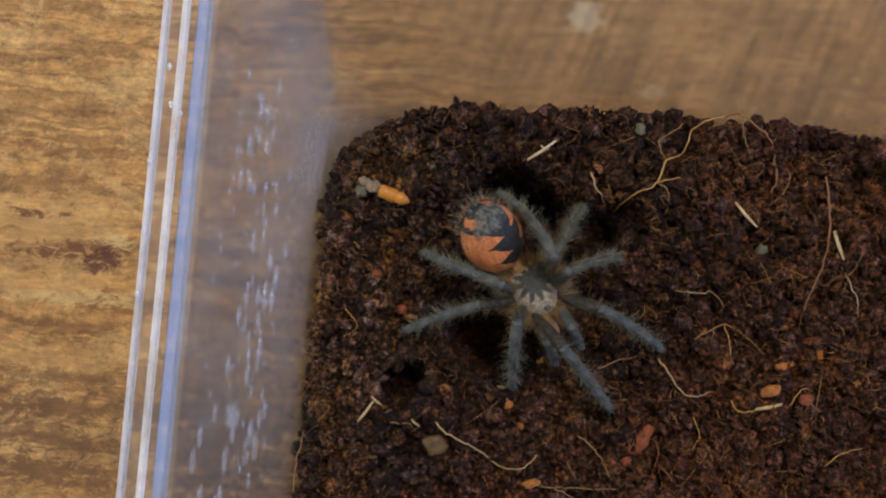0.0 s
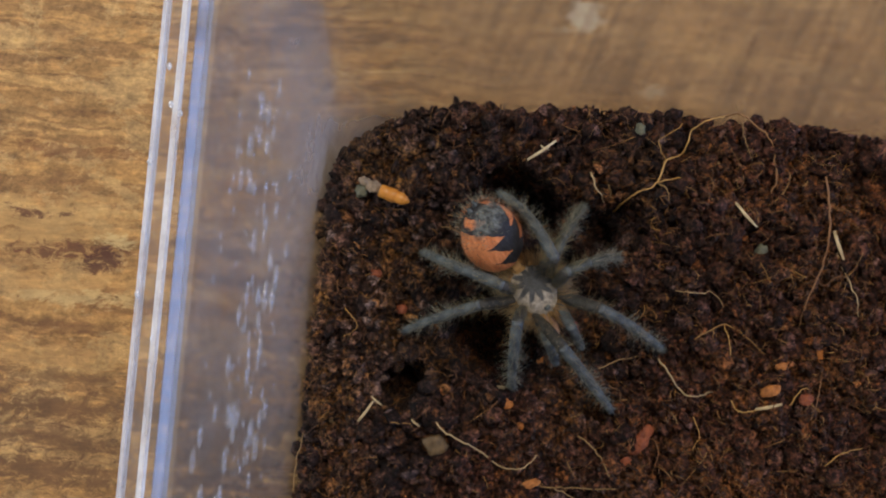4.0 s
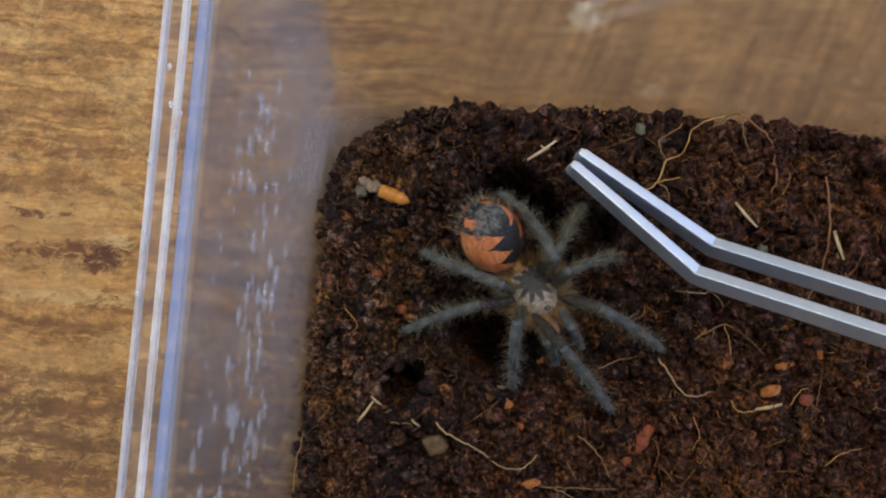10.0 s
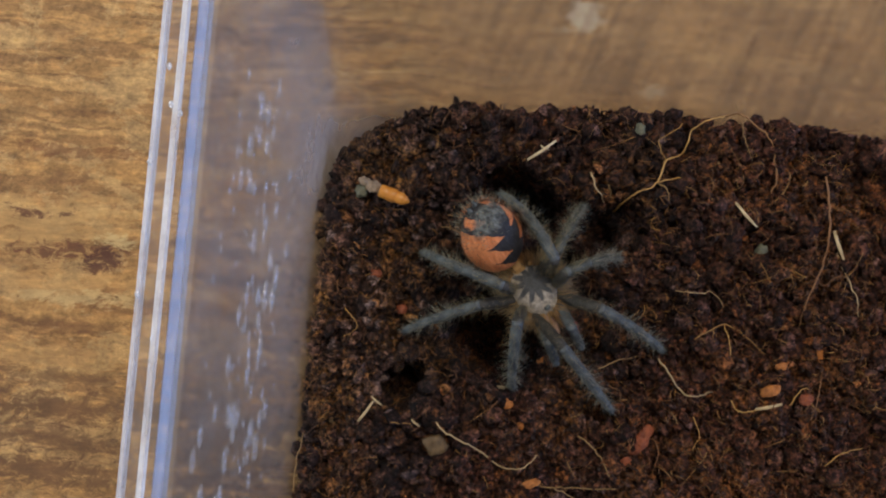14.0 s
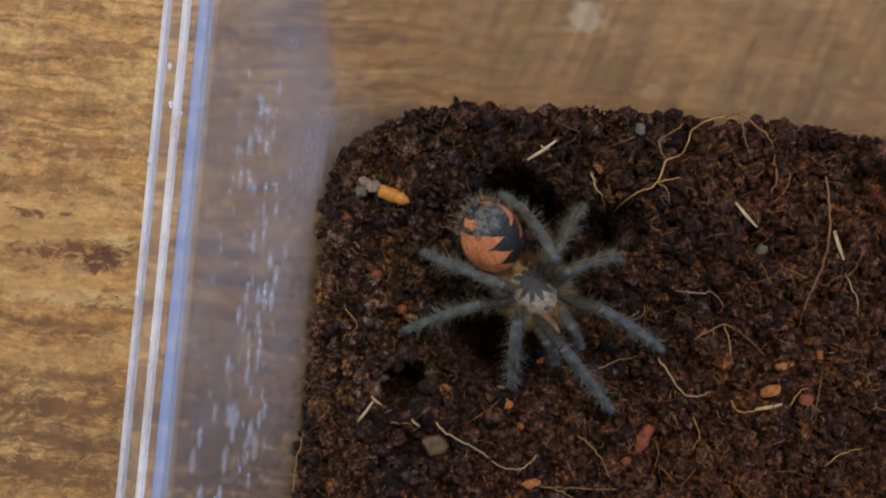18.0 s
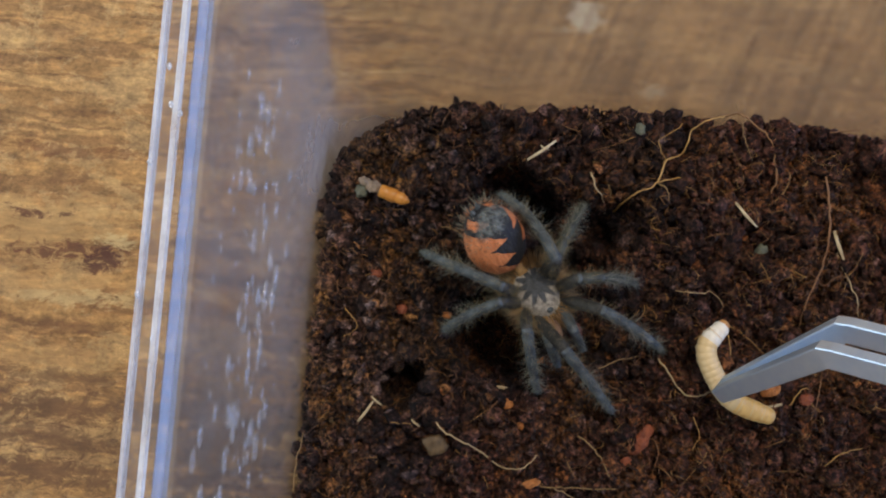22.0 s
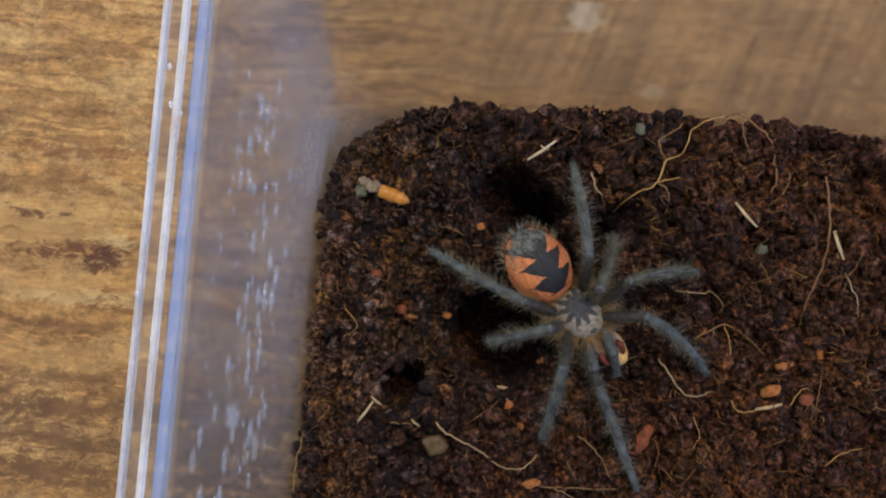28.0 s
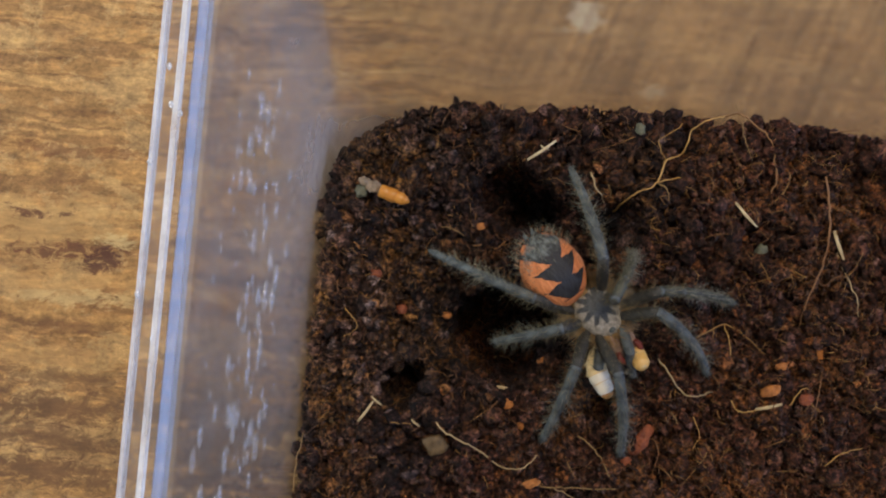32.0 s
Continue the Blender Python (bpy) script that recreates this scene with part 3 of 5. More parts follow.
def plastic_box():
    ob = tagged(new("plastic_box"), "clear plastic box with a flanged rim, half filled with soil", "box")
    ob.matrix_basis = at_mm(0, 0, 0, 0, 0, TURN)
    bm = bmesh.new()
    inner = [(grow_at(z), r, z) for z, r in ((2.2, 11), (30, 10.5), (60, 9), (RIM - 1, 8))]
    outer = [(grow_at(z) + 1.2, r + 1, z) for z, r in ((RIM - 1, 8), (60, 9), (30, 10.5), (1, 11))]
    low = [(grow_at(0) - 1.5, 9, 0.2), (grow_at(0) - 2.5, 9, 2.2)]
    rings = ring_sweep(bm, inner + outer + low[:1])
    bm.faces.new(rings[0]), bm.faces.new(rings[-1])
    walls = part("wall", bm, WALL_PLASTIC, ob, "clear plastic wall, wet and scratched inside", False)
    walls.visible_shadow = False
    g = grow_at(RIM)
    lip = bmesh.new()
    ring_sweep(lip, [(g + 0.5, 8, RIM - 1.45), (g + 1.9, 8.5, RIM - 0.25), (g + 2.0, 9, RIM - 0.25), (g + 2.0, 9, RIM - 1.8)], True)
    part("lip", lip, LIP_PLASTIC, ob, "polished inner lip with a bluish shine", False).visible_shadow = False
    flange = bmesh.new()
    ring_sweep(flange, [(g + 2.0, 9, RIM - 0.9), (g + 5.4, 11, RIM - 0.9), (g + 5.4, 11, RIM - 2.0), (g + 2.0, 9, RIM - 2.0)], True)
    part("flange", flange, RIM_PLASTIC, ob, "clear flat flange", False).visible_shadow = False
    ridge = bmesh.new()
    ring_sweep(ridge, [(g + 2.9, 9.5, RIM - 0.9), (g + 3.1, 9.5, RIM - 0.2), (g + 3.7, 9.5, RIM - 0.2), (g + 3.9, 9.5, RIM - 0.9)], True)
    part("ridge", ridge, EDGE_PLASTIC, ob, "raised clear ridge", False).visible_shadow = False
    edge = bmesh.new()
    ring_sweep(edge, [(g + 5.4, 11, RIM - 2.3), (g + 5.55, 11, RIM - 0.6), (g + 5.95, 11.4, RIM - 0.6), (g + 6.1, 11.4, RIM - 2.3)], True)
    part("skirt", edge, EDGE_PLASTIC, ob, "bright turned-down edge", False).visible_shadow = False
    return ob


# ---- soil ----
# x, y, radius and depth of the burrow mouth and other hollows
HOLLOWS = ((8.0, -13.0, 7.8, 24.0), (14.5, -11.5, 5.6, 14.0), (10.5, -16.0, 6.2, 24.0), (15.5, 6.4, 5.0, 13.0), (-7.0, -22.0, 3.9, 13.0), (-4.7, -20.2, 2.8, 9.0), (11.0, 8.2, 6.6, 15.0), (22.0, 1.5, 8.0, 6.0), (17.0, -3.0, 6.0, 9.0), (29.0, 3.6, 5.0, 4.0), (21.0, -12.5, 8.0, 4.0), (25.0, -25.5, 3.4, 5.0),
           (33.0, -9.0, 6.0, 1.6), (26.5, 4.5, 5.0, 2.2), (-1.5, 6.0, 3.0, 2.0), (66.0, -30.0, 7.0, 1.5), (68.0, 8.0, 6.0, 2.0))


def to_box(x, y):
    a = radians(-TURN)
    return x * math.cos(a) - y * math.sin(a), x * math.sin(a) + y * math.cos(a)


def from_box(u, v):
    a = radians(TURN)
    return u * math.cos(a) - v * math.sin(a), u * math.sin(a) + v * math.cos(a)


def bulge(u):
    """How far the soil swells towards the far wall, with a notch where it has crumbled."""
    rise = (-4.0, 0.0), (10.0, 0.6), (20.0, 1.5), (28.0, 2.0), (37.0, 2.2), (38.6, 0.7), (43.0, 1.3), (48.0, 2.6), (57.0, 2.4), (64.0, 1.7), (71.0, 0.4), (96.0, 0.0)
    for (a, h0), (b, h1) in zip(rise, rise[1:]):
        if a <= u <= b:
            return h0 + (h1 - h0) * (u - a) / (b - a)
    return 0.0


def inside(u, v, radius=CORNER):
    """Distance inside the soil's rounded outline (negative outside)."""
    v -= bulge(u) if v > 0 else 0.0
    u -= 0.9 if u < 20 and v < 10 else 0.0
    cx, cy = (LEFT + RIGHT) / 2, (NEAR + BANK) / 2
    qx, qy = abs(u - cx) - (RIGHT - LEFT) / 2 + radius, abs(v - cy) - (BANK - NEAR) / 2 + radius
    return -(math.hypot(max(qx, 0), max(qy, 0)) + min(max(qx, qy), 0) - radius)


def ground(x, y):
    z = SOIL + 1.5 * noise.noise((x * 0.055, y * 0.055, 3.1)) + 2.3 * noise.noise((x * 0.17, y * 0.17, 7.7)) + 1.3 * noise.noise((x * 0.45, y * 0.45, 1.2))
    near = noise.voronoi((x * 0.36, y * 0.36, 2.0 + 0.4 * noise.noise((x * 0.2, y * 0.2, 5.0))))[0]
    z += 2.4 * (0.45 - near[0]) - (1.1 + 1.2 * noise.noise((x * 0.11, y * 0.11, 8.0))) * max(0.0, 0.17 - (near[1] - near[0])) / 0.17
    for hx, hy, r, deep in HOLLOWS:
        d = math.hypot(x - hx, y - hy) / r
        if d < 1.6:
            z -= deep / (1 + math.exp((d - 0.8) * 15))
    return max(z, 6.0)


def joined(name, verts, faces, material, label, category, smooth=False):
    me = bpy.data.meshes.new(name)
    me.from_pydata(verts.tolist() if hasattr(verts, "tolist") else verts, [], faces.tolist() if hasattr(faces, "tolist") else faces)
    me.materials.append(material)
    me.polygons.foreach_set("use_smooth", [smooth] * len(me.polygons))
    me.update()
    return tagged(new(name, me), label, category, kind="stuff")


def soil():
    step = 0.6
    nu, nv = int((RIGHT - LEFT + 4) / step), int((FAR - NEAR + 4) / step)
    verts, faces = [], []
    for j in range(nv + 1):
        for i in range(nu + 1):
            u, v = LEFT - 2 + i * step, NEAR - 2 + j * step
            x, y = from_box(u, v)
            d = inside(u, v)
            if d < 0.5:
                r = CORNER
                qu, qv = min(max(u, LEFT + r), RIGHT - r), min(max(v, NEAR + r), BANK + bulge(u) - r)
                f = min(1.0, (r - 0.7) / max(math.hypot(u - qu, v - qv), 1e-6))
                x, y = from_box(qu + (u - qu) * f, qv + (v - qv) * f)
                z = 3.0
            else:
                z = ground(x, y) - 0.7 - 2.2 * math.exp(-d / 0.9)
            verts.append((x * MM, y * MM, z * MM))
    for j in range(nv):
        for i in range(nu):
            a = j * (nu + 1) + i
            faces.append((a, a + 1, a + nu + 2, a + nu + 1))
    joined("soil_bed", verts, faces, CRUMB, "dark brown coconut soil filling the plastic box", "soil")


def crumbs(name, count, area, low, high, seed, label, fine=2, flat=1.0):
    """Clods of soil of many shapes, strewn over the bed."""
    rng = np.random.default_rng(seed)
    shapes = []
    for k in range(12):
        bm = bmesh.new()
        bmesh.ops.create_icosphere(bm, subdivisions=fine, radius=1)
        co = np.array([v.co[:] for v in bm.verts])
        fc = np.array([[v.index for v in f.verts] for f in bm.faces])
        bump = np.array([1 + 0.7 * noise.noise(Vector(c) * 1.4 + Vector((k * 5, 0, 0))) + 0.4 * noise.noise(Vector(c) * 3.2 + Vector((0, k * 5, 0))) for c in co])
        shapes.append((co * bump[:, None], fc))
        bm.free()
    allv, allf, n = [], [], 0
    x0, y0, x1, y1 = area
    while count > 0:
        x, y = rng.uniform(x0, x1), rng.uniform(y0, y1)
        d = inside(*to_box(x, y))
        edge = 0.25 + 0.9 * noise.noise((x * 0.35, y * 0.35, 9.0))
        if d < edge:
            count -= 0.3
            continue
        count -= 1
        s = low * (high / low) ** (rng.random() ** 1.7)
        co, fc = shapes[rng.integers(12)]
        e = Euler(rng.uniform(0, 6.28, 3)).to_matrix()
        p = (co * (s * rng.uniform(0.45, 1.25, 3) * (1, 1, flat))) @ np.array(e)
        allv.append((p + (x, y, ground(x, y) - 0.35 * s - 1.6 * math.exp(-d / 0.7) + rng.uniform(-0.8, 0.7))) * MM)
        allf.append(fc + n)
        n += len(co)
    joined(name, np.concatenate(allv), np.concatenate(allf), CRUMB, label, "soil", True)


def strands(name, count, area, seed, material, long, label, curl=0.3, thick=1.0, over=0.5, tufts=False):
    """Thin curled coir fibres in the soil."""
    rng = random.Random(seed)
    bm_v, bm_f = [], []
    for _ in range(count):
        x, y = rng.uniform(area[0], area[2]), rng.uniform(area[1], area[3])
        if inside(*to_box(x, y)) < 1.5 or (tufts and noise.noise((x * 0.13, y * 0.13, 4.0)) < 0.08):
            continue
        a, bend, l, r = rng.uniform(0, 6.28), rng.uniform(-curl, curl), 0.8 + long * rng.random() ** 2, rng.uniform(0.035, 0.09) * thick
        pts, px, py = [], x, y
        lift = rng.uniform(0.0, 0.9)
        for k in range(6):
            pts.append(Vector((px, py, ground(px, py) + over + lift * math.sin(k * 0.63) + rng.uniform(-0.1, 0.1))))
            px, py, a = px + math.cos(a) * l / 5, py + math.sin(a) * l / 5, a + bend
        base = len(bm_v)
        for k, p in enumerate(pts):
            d = (pts[min(k + 1, 5)] - pts[max(k - 1, 0)]).normalized()
            s = d.cross(Vector((0, 0, 1))).normalized()
            u = s.cross(d)
            for q in (0.5, 2.6, 4.7):
                w = p + (s * math.cos(q) + u * math.sin(q)) * r * (1 - 0.1 * k)
                bm_v.append((w.x * MM, w.y * MM, w.z * MM))
        for k in range(5):
            for q in range(3):
                i, j = base + 3 * k + q, base + 3 * k + (q + 1) % 3
                bm_f.append((i, j, j + 3, i + 3))
    joined(name, bm_v, bm_f, material, label, "fibres", True)


room()
table()
plastic_box()
soil()
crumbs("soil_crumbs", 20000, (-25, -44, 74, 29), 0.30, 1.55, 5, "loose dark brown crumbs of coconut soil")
crumbs("soil_crumbs", 1500, (-20, -82, 100, -40), 0.9, 2.0, 6, "loose dark brown crumbs of coconut soil")
crumbs("soil_crumbs", 700, (72, -44, 100, 24), 0.9, 2.0, 7, "loose dark brown crumbs of coconut soil")
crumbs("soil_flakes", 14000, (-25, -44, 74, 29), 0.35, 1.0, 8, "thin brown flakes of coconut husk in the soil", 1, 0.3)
strands("soil_fibres", 4200, (-24, -43, 73, 27), 15, COIR, 1.5, "short brown coir bits all over the soil", 0.25, 2.2)
strands("soil_fibres", 1500, (-24, -43, 73, 27), 11, FIBRE, 5.0, "fine brown coir fibres lying in the soil", 0.22, 0.9)
strands("soil_fibres", 150, (18, -43, 73, 24), 12, GOLD_FIBRE, 9.0, "long golden coir fibres lying on the soil", 0.28, 0.8, 0.6)
strands("soil_fibres", 80, (30, 4, 72, 23), 17, GOLD_FIBRE, 9.0, "golden coir fibres lying on the soil", 0.32, 1.1, 0.8)
strands("soil_fibres", 90, (42, -42, 73, 10), 18, GOLD_FIBRE, 9.0, "golden coir fibres lying on the soil", 0.32, 1.1, 0.8)
strands("soil_fibres", 2400, (-24, -43, 73, 24), 19, TUFT, 2.4, "golden-brown tufts of coir standing on the soil", 0.3, 1.2, 0.9, True)
strands("soil_fibres", 110, (-24, -43, 20, 22), 13, GOLD_FIBRE, 5.0, "golden coir fibres lying on the soil", 0.25, 0.9)


# ---- small things on the soil ----
def fibre(name, ctrl, r0, r1, material, label):
    """One root or straw through a few points (x, y, height over the soil)."""
    pts = curve_points([(x, y, ground(x, y) + 1.05 + h) for x, y, h in ctrl], 6 * len(ctrl))
    for p in pts:
        p += Vector((noise.noise(p * 0.9), noise.noise(p * 0.9 + Vector((9, 0, 0))), noise.noise(p * 0.7) * 0.6)) * 0.3
    n = len(pts)
    bm = tube(bmesh.new(), [p - pts[0] for p in pts], [0.58 * (r0 + (r1 - r0) * k / (n - 1)) for k in range(n)], 6)
    ob = part(name, bm, material)
    ob.matrix_basis = at_mm(*pts[0])
    return tagged(ob, label, "root fibre", "roots in the soil")


def roots():
    fibre("root_fibre", [(28.0, 6.1, 0.42), (29.7, 8.4, 1.2), (32.4, 9.6, 1.2), (33.8, 10.5, 1.2), (36.4, 11.1, 1.2), (40.2, 11.6, 0.42)], 0.3, 0.17, GOLDEN_ROOT, "golden branching root lying over the soil")
    fibre("root_fibre", [(33.8, 10.5, 0.45), (34.6, 12.5, 1.3), (35.4, 14.1, 1.3), (37.8, 15.1, 1.3), (38.8, 16.9, 1.3), (39.5, 18.7, 1.3), (41.4, 20.2, 1.3), (44.8, 21.1, 0.45)], 0.26, 0.16, GOLDEN_ROOT, "golden root bowing up to the soil's edge")
    fibre("root_fibre", [(35.4, 14.1, 0.35), (34.0, 15.8, 1.0), (34.2, 17.3, 1.0), (35.9, 18.2, 1.0), (38.2, 20.0, 0.35)], 0.18, 0.12, GOLDEN_ROOT, "golden looped root on the soil")
    fibre("root_fibre", [(33.8, 10.5, 0.28), (34.9, 9.6, 0.8), (35.5, 7.4, 0.28)], 0.22, 0.16, STRAW, "pale curled side root on the soil")
    fibre("root_fibre", [(44.8, 21.1, 0.35), (47.1, 21.3, 1.0), (49.6, 19.6, 1.0), (51.8, 17.3, 1.0), (52.6, 13.8, 1.0), (52.7, 10.5, 1.0), (52.0, 8.8, 0.35)], 0.24, 0.18, BROWN_ROOT, "brown root bowing over the soil")
    fibre("root_fibre", [(46.4, 23.1, 0.28), (47.1, 21.3, 0.28)], 0.2, 0.14, STRAW, "pale root end sticking out at the soil's edge")
    fibre("root_fibre", [(47.8, 20.1, 0.28), (47.9, 16.9, 0.8), (49.0, 13.9, 0.28)], 0.17, 0.11, STRAW, "thin root hanging at the soil's edge")
    fibre("root_fibre", [(23.4, 12.0, 0.32), (24.1, 9.6, 0.9), (25.7, 7.7, 0.9), (26.9, 5.8, 0.32)], 0.25, 0.15, STRAW, "curved pale root standing in the soil")
    fibre("root_fibre", [(26.1, 10.0, 0.24), (26.8, 8.4, 0.7), (27.9, 7.5, 0.24)], 0.24, 0.16, STRAW, "short pale root in the soil")
    fibre("root_fibre", [(61.0, 11.8, 0.32), (61.0, 3.6, 0.9), (60.1, -2.6, 0.9), (58.0, -7.0, 0.9), (56.8, -12.5, 0.32)], 0.34, 0.2, BROWN_ROOT, "long brown root on the soil")
    fibre("root_fibre", [(62.3, -0.6, 0.28), (64.6, -5.2, 0.8), (65.6, -7.9, 0.8), (66.1, -10.7, 0.28)], 0.26, 0.16, STRAW, "long tan root on the soil")
    fibre("root_fibre", [(58.0, -3.5, 0.24), (60.3, -5.7, 0.7), (62.5, -4.3, 0.7), (65.1, -4.9, 0.24)], 0.18, 0.12, BROWN_ROOT, "brown root on the soil")
    fibre("root_fibre", [(34.1, -17.4, 0.28), (35.9, -20.3, 0.8), (37.3, -22.2, 0.8), (39.1, -23.2, 0.8), (43.2, -22.9, 0.28)], 0.26, 0.15, STRAW, "pale kinked root lying on the soil")
    fibre("root_fibre", [(24.6, -19.0, 0.21), (28.0, -17.6, 0.6), (32.4, -16.7, 0.21)], 0.17, 0.11, STRAW, "thin pale root on the soil")
    fibre("root_fibre", [(-1.4, -26.6, 0.28), (0.1, -28.5, 0.8), (2.7, -30.0, 0.8), (5.8, -32.0, 0.8), (8.3, -33.9, 0.8), (9.8, -34.7, 0.8), (12.5, -34.2, 0.8), (15.3, -32.5, 0.28)], 0.25, 0.15, STRAW, "long pale root curving over the soil")
    fibre("root_fibre", [(12.5, -37.6, 0.21), (19.1, -37.8, 0.6), (27.2, -37.8, 0.21)], 0.2, 0.14, STRAW, "straight pale root on the soil")
    fibre("root_fibre", [(17.8, -38.1, 0.21), (20.0, -39.4, 0.6), (21.8, -40.6, 0.21)], 0.17, 0.12, STRAW, "thin pale root on the soil")
    fibre("root_fibre", [(21.6, -29.8, 0.28), (23.5, -31.3, 0.8), (24.9, -33.1, 0.8), (26.2, -35.7, 0.28)], 0.2, 0.12, STRAW, "thin pale root on the soil")
    fibre("root_fibre", [(-4.2, -19.2, 0.56), (-4.9, -22.0, 1.6), (-5.6, -24.3, 0.56)], 0.17, 0.11, STRAW, "thin pale root over a hollow")
    fibre("root_fibre", [(-15.6, -9.2, 0.28), (-14.7, -10.5, 0.8), (-13.6, -12.3, 0.8), (-15.7, -14.1, 0.28)], 0.16, 0.11, GOLDEN_ROOT, "golden root in the soil by the wall")
    fibre("root_fibre", [(-0.4, 3.5, 0.24), (1.4, 3.3, 0.7), (3.4, 2.1, 0.24)], 0.18, 0.12, STRAW, "thin pale root on the soil")
    fibre("root_fibre", [(9.2, -19.4, 0.24), (10.7, -19.1, 0.7), (12.9, -20.0, 0.24)], 0.17, 0.11, STRAW, "small bent pale root on the soil")
    fibre("root_fibre", [(10.5, 13.9, 0.24), (11.9, 12.7, 0.7), (12.8, 10.7, 0.24)], 0.16, 0.1, STRAW, "thin pale root on the soil")
    fibre("root_fibre", [(-23.8, -38.4, 0.28), (-23.4, -34.4, 0.8), (-22.1, -29.1, 0.28)], 0.19, 0.13, STRAW, "pale root along the box wall")
    fibre("root_fibre", [(36.8, -29.1, 0.21), (39.1, -26.5, 0.21)], 0.18, 0.12, STRAW, "thin pale root on the soil")
    fibre("root_fibre", [(36.4, -26.0, 0.21), (37.3, -27.5, 0.6), (38.2, -29.3, 0.21)], 0.16, 0.11, STRAW, "thin pale root on the soil")
    fibre("root_fibre", [(40.0, -26.9, 0.21), (40.9, -29.6, 0.6), (39.6, -31.8, 0.21)], 0.15, 0.1, GOLDEN_ROOT, "thin golden root on the soil")
    fibre("root_fibre", [(45.7, -24.2, 0.21), (46.7, -25.6, 0.6), (49.6, -25.4, 0.21)], 0.19, 0.12, GOLDEN_ROOT, "golden root on the soil")
    fibre("root_fibre", [(58.0, -26.9, 0.24), (59.1, -24.2, 0.7), (60.7, -18.5, 0.24)], 0.19, 0.12, BROWN_ROOT, "brown root on the soil")
    fibre("root_fibre", [(36.8, -6.5, 0.24), (40.3, -7.0, 0.7), (43.2, -7.0, 0.7), (44.8, -9.2, 0.24)], 0.17, 0.11, STRAW, "thin pale root on the soil")
    fibre("root_fibre", [(39.5, -14.1, 0.24), (44.8, -11.9, 0.7), (49.2, -15.0, 0.7), (51.5, -16.9, 0.24)], 0.18, 0.12, GOLDEN_ROOT, "golden root on the soil")
    fibre("root_fibre", [(44.8, -12.3, 0.21), (45.5, -15.8, 0.6), (45.3, -18.5, 0.21)], 0.16, 0.1, GOLDEN_ROOT, "thin golden root on the soil")
    fibre("root_fibre", [(61.6, 18.5, 0.35), (64.7, 18.8, 1.0), (68.2, 19.4, 0.35)], 0.22, 0.1, BROWN_ROOT, "dark root sticking out at the soil's edge")
    fibre("root_fibre", [(54.5, -24.7, 0.21), (56.7, -22.0, 0.6), (58.9, -22.9, 0.21)], 0.17, 0.12, GOLDEN_ROOT, "golden root on the soil")
    fibre("root_fibre", [(60.7, -34.4, 0.21), (63.3, -32.2, 0.6), (68.7, -31.8, 0.21)], 0.19, 0.12, GOLDEN_ROOT, "golden root on the soil")
    fibre("root_fibre", [(33.7, -30.0, 0.21), (34.3, -32.6, 0.6), (33.3, -36.2, 0.21)], 0.15, 0.1, BROWN_ROOT, "brown root on the soil")
    fibre("root_fibre", [(-8.3, -27.2, 0.17), (-6.1, -27.5, 0.5), (-3.9, -27.7, 0.17)], 0.17, 0.11, GOLDEN_ROOT, "golden root on the soil")


def straw_piece(x, y, turn, length, r, label):
    bm = tube(bmesh.new(), [(0, -length / 2, 0), (0.1, 0, 0.12), (0, length / 2, 0)], [r * .8, r, r * .6], 7, 0.6)
    ob = part("straw_piece", bm, SPLINTER)
    ob.matrix_basis = at_mm(x, y, ground(x, y) + 1.6, 4, 0, turn)
    tagged(ob, label, "straw", "straw on the soil")


def chip(name, x, y, lx, ly, lz, turn, material, label, seed, tilt=0):
    """A lump of bark or stone with knocked-off corners."""
    bm = bmesh.new()
    bmesh.ops.create_icosphere(bm, subdivisions=3, radius=1)
    for v in bm.verts:
        q = v.co.copy()
        m = max(abs(q.x), abs(q.y), abs(q.z))
        q = q.lerp(q / m, 0.2)
        w = 1 + 0.42 * noise.noise(q * 1.4 + Vector((seed, 0, 0))) + 0.12 * noise.noise(q * 4 + Vector((0, seed, 0)))
        v.co = Vector((q.x * lx * w, q.y * ly * w, q.z * lz * w))
    ob = part(name, bm, material)
    ob.matrix_basis = at_mm(x, y, ground(x, y) + 0.95 + lz * 0.4, tilt, 0, turn)
    return tagged(ob, label, name.replace("_", " "), "bits in the soil")


def larva_remains():
    """The shed end of a pupa beside the box corner."""
    ob = tagged(new("insect_remains"), "dry orange end of an insect pupa on the soil", "insect remains")
    x, y = -8.6, 8.7
    ob.matrix_basis = at_mm(x, y, ground(x, y) + 1.9, 6, 0, -112) @ Matrix.Scale(0.88, 4)
    rings = ((-1.5, 1.2, PUPA), (-0.05, 1.28, PUPA), (1.4, 1.1, PUPA))
    for y0, r, m in rings:
        bm = tube(bmesh.new(), [(0, y0, 0), (0, y0 + 0.15, 0), (0, y0 + 0.8, 0), (0, y0 + 1.4, 0), (0, y0 + 1.55, 0)],
                  [r * .95, r * .985, r, r * .985, r * .93], 16, 0.9)
        part("segment", bm, m, ob)
    part("tip", tube(bmesh.new(), [(0, 2.9, 0), (0, 3.4, 0), (0, 3.9, -.05), (0, 4.1, -.1)], [1.0, .78, .38, .05], 14, .9), PUPA, ob, "pointed tip")
    bm = bmesh.new()
    egg(bm, (-0.2, -2.9, -0.1), 1.1, 1.5, 0.8, 0.1, 12, 14, 0.35)
    part("skin", bm, PUPA_PALE, ob, "pale shrivelled skin", False)
    bm = bmesh.new()
    egg(bm, (-0.5, -4.6, -0.2), 0.8, 1.2, 0.6, 0.1, 10, 12, 0.5)
    part("skin", bm, PUPA_PALE, ob, "pale shrivelled skin", False)


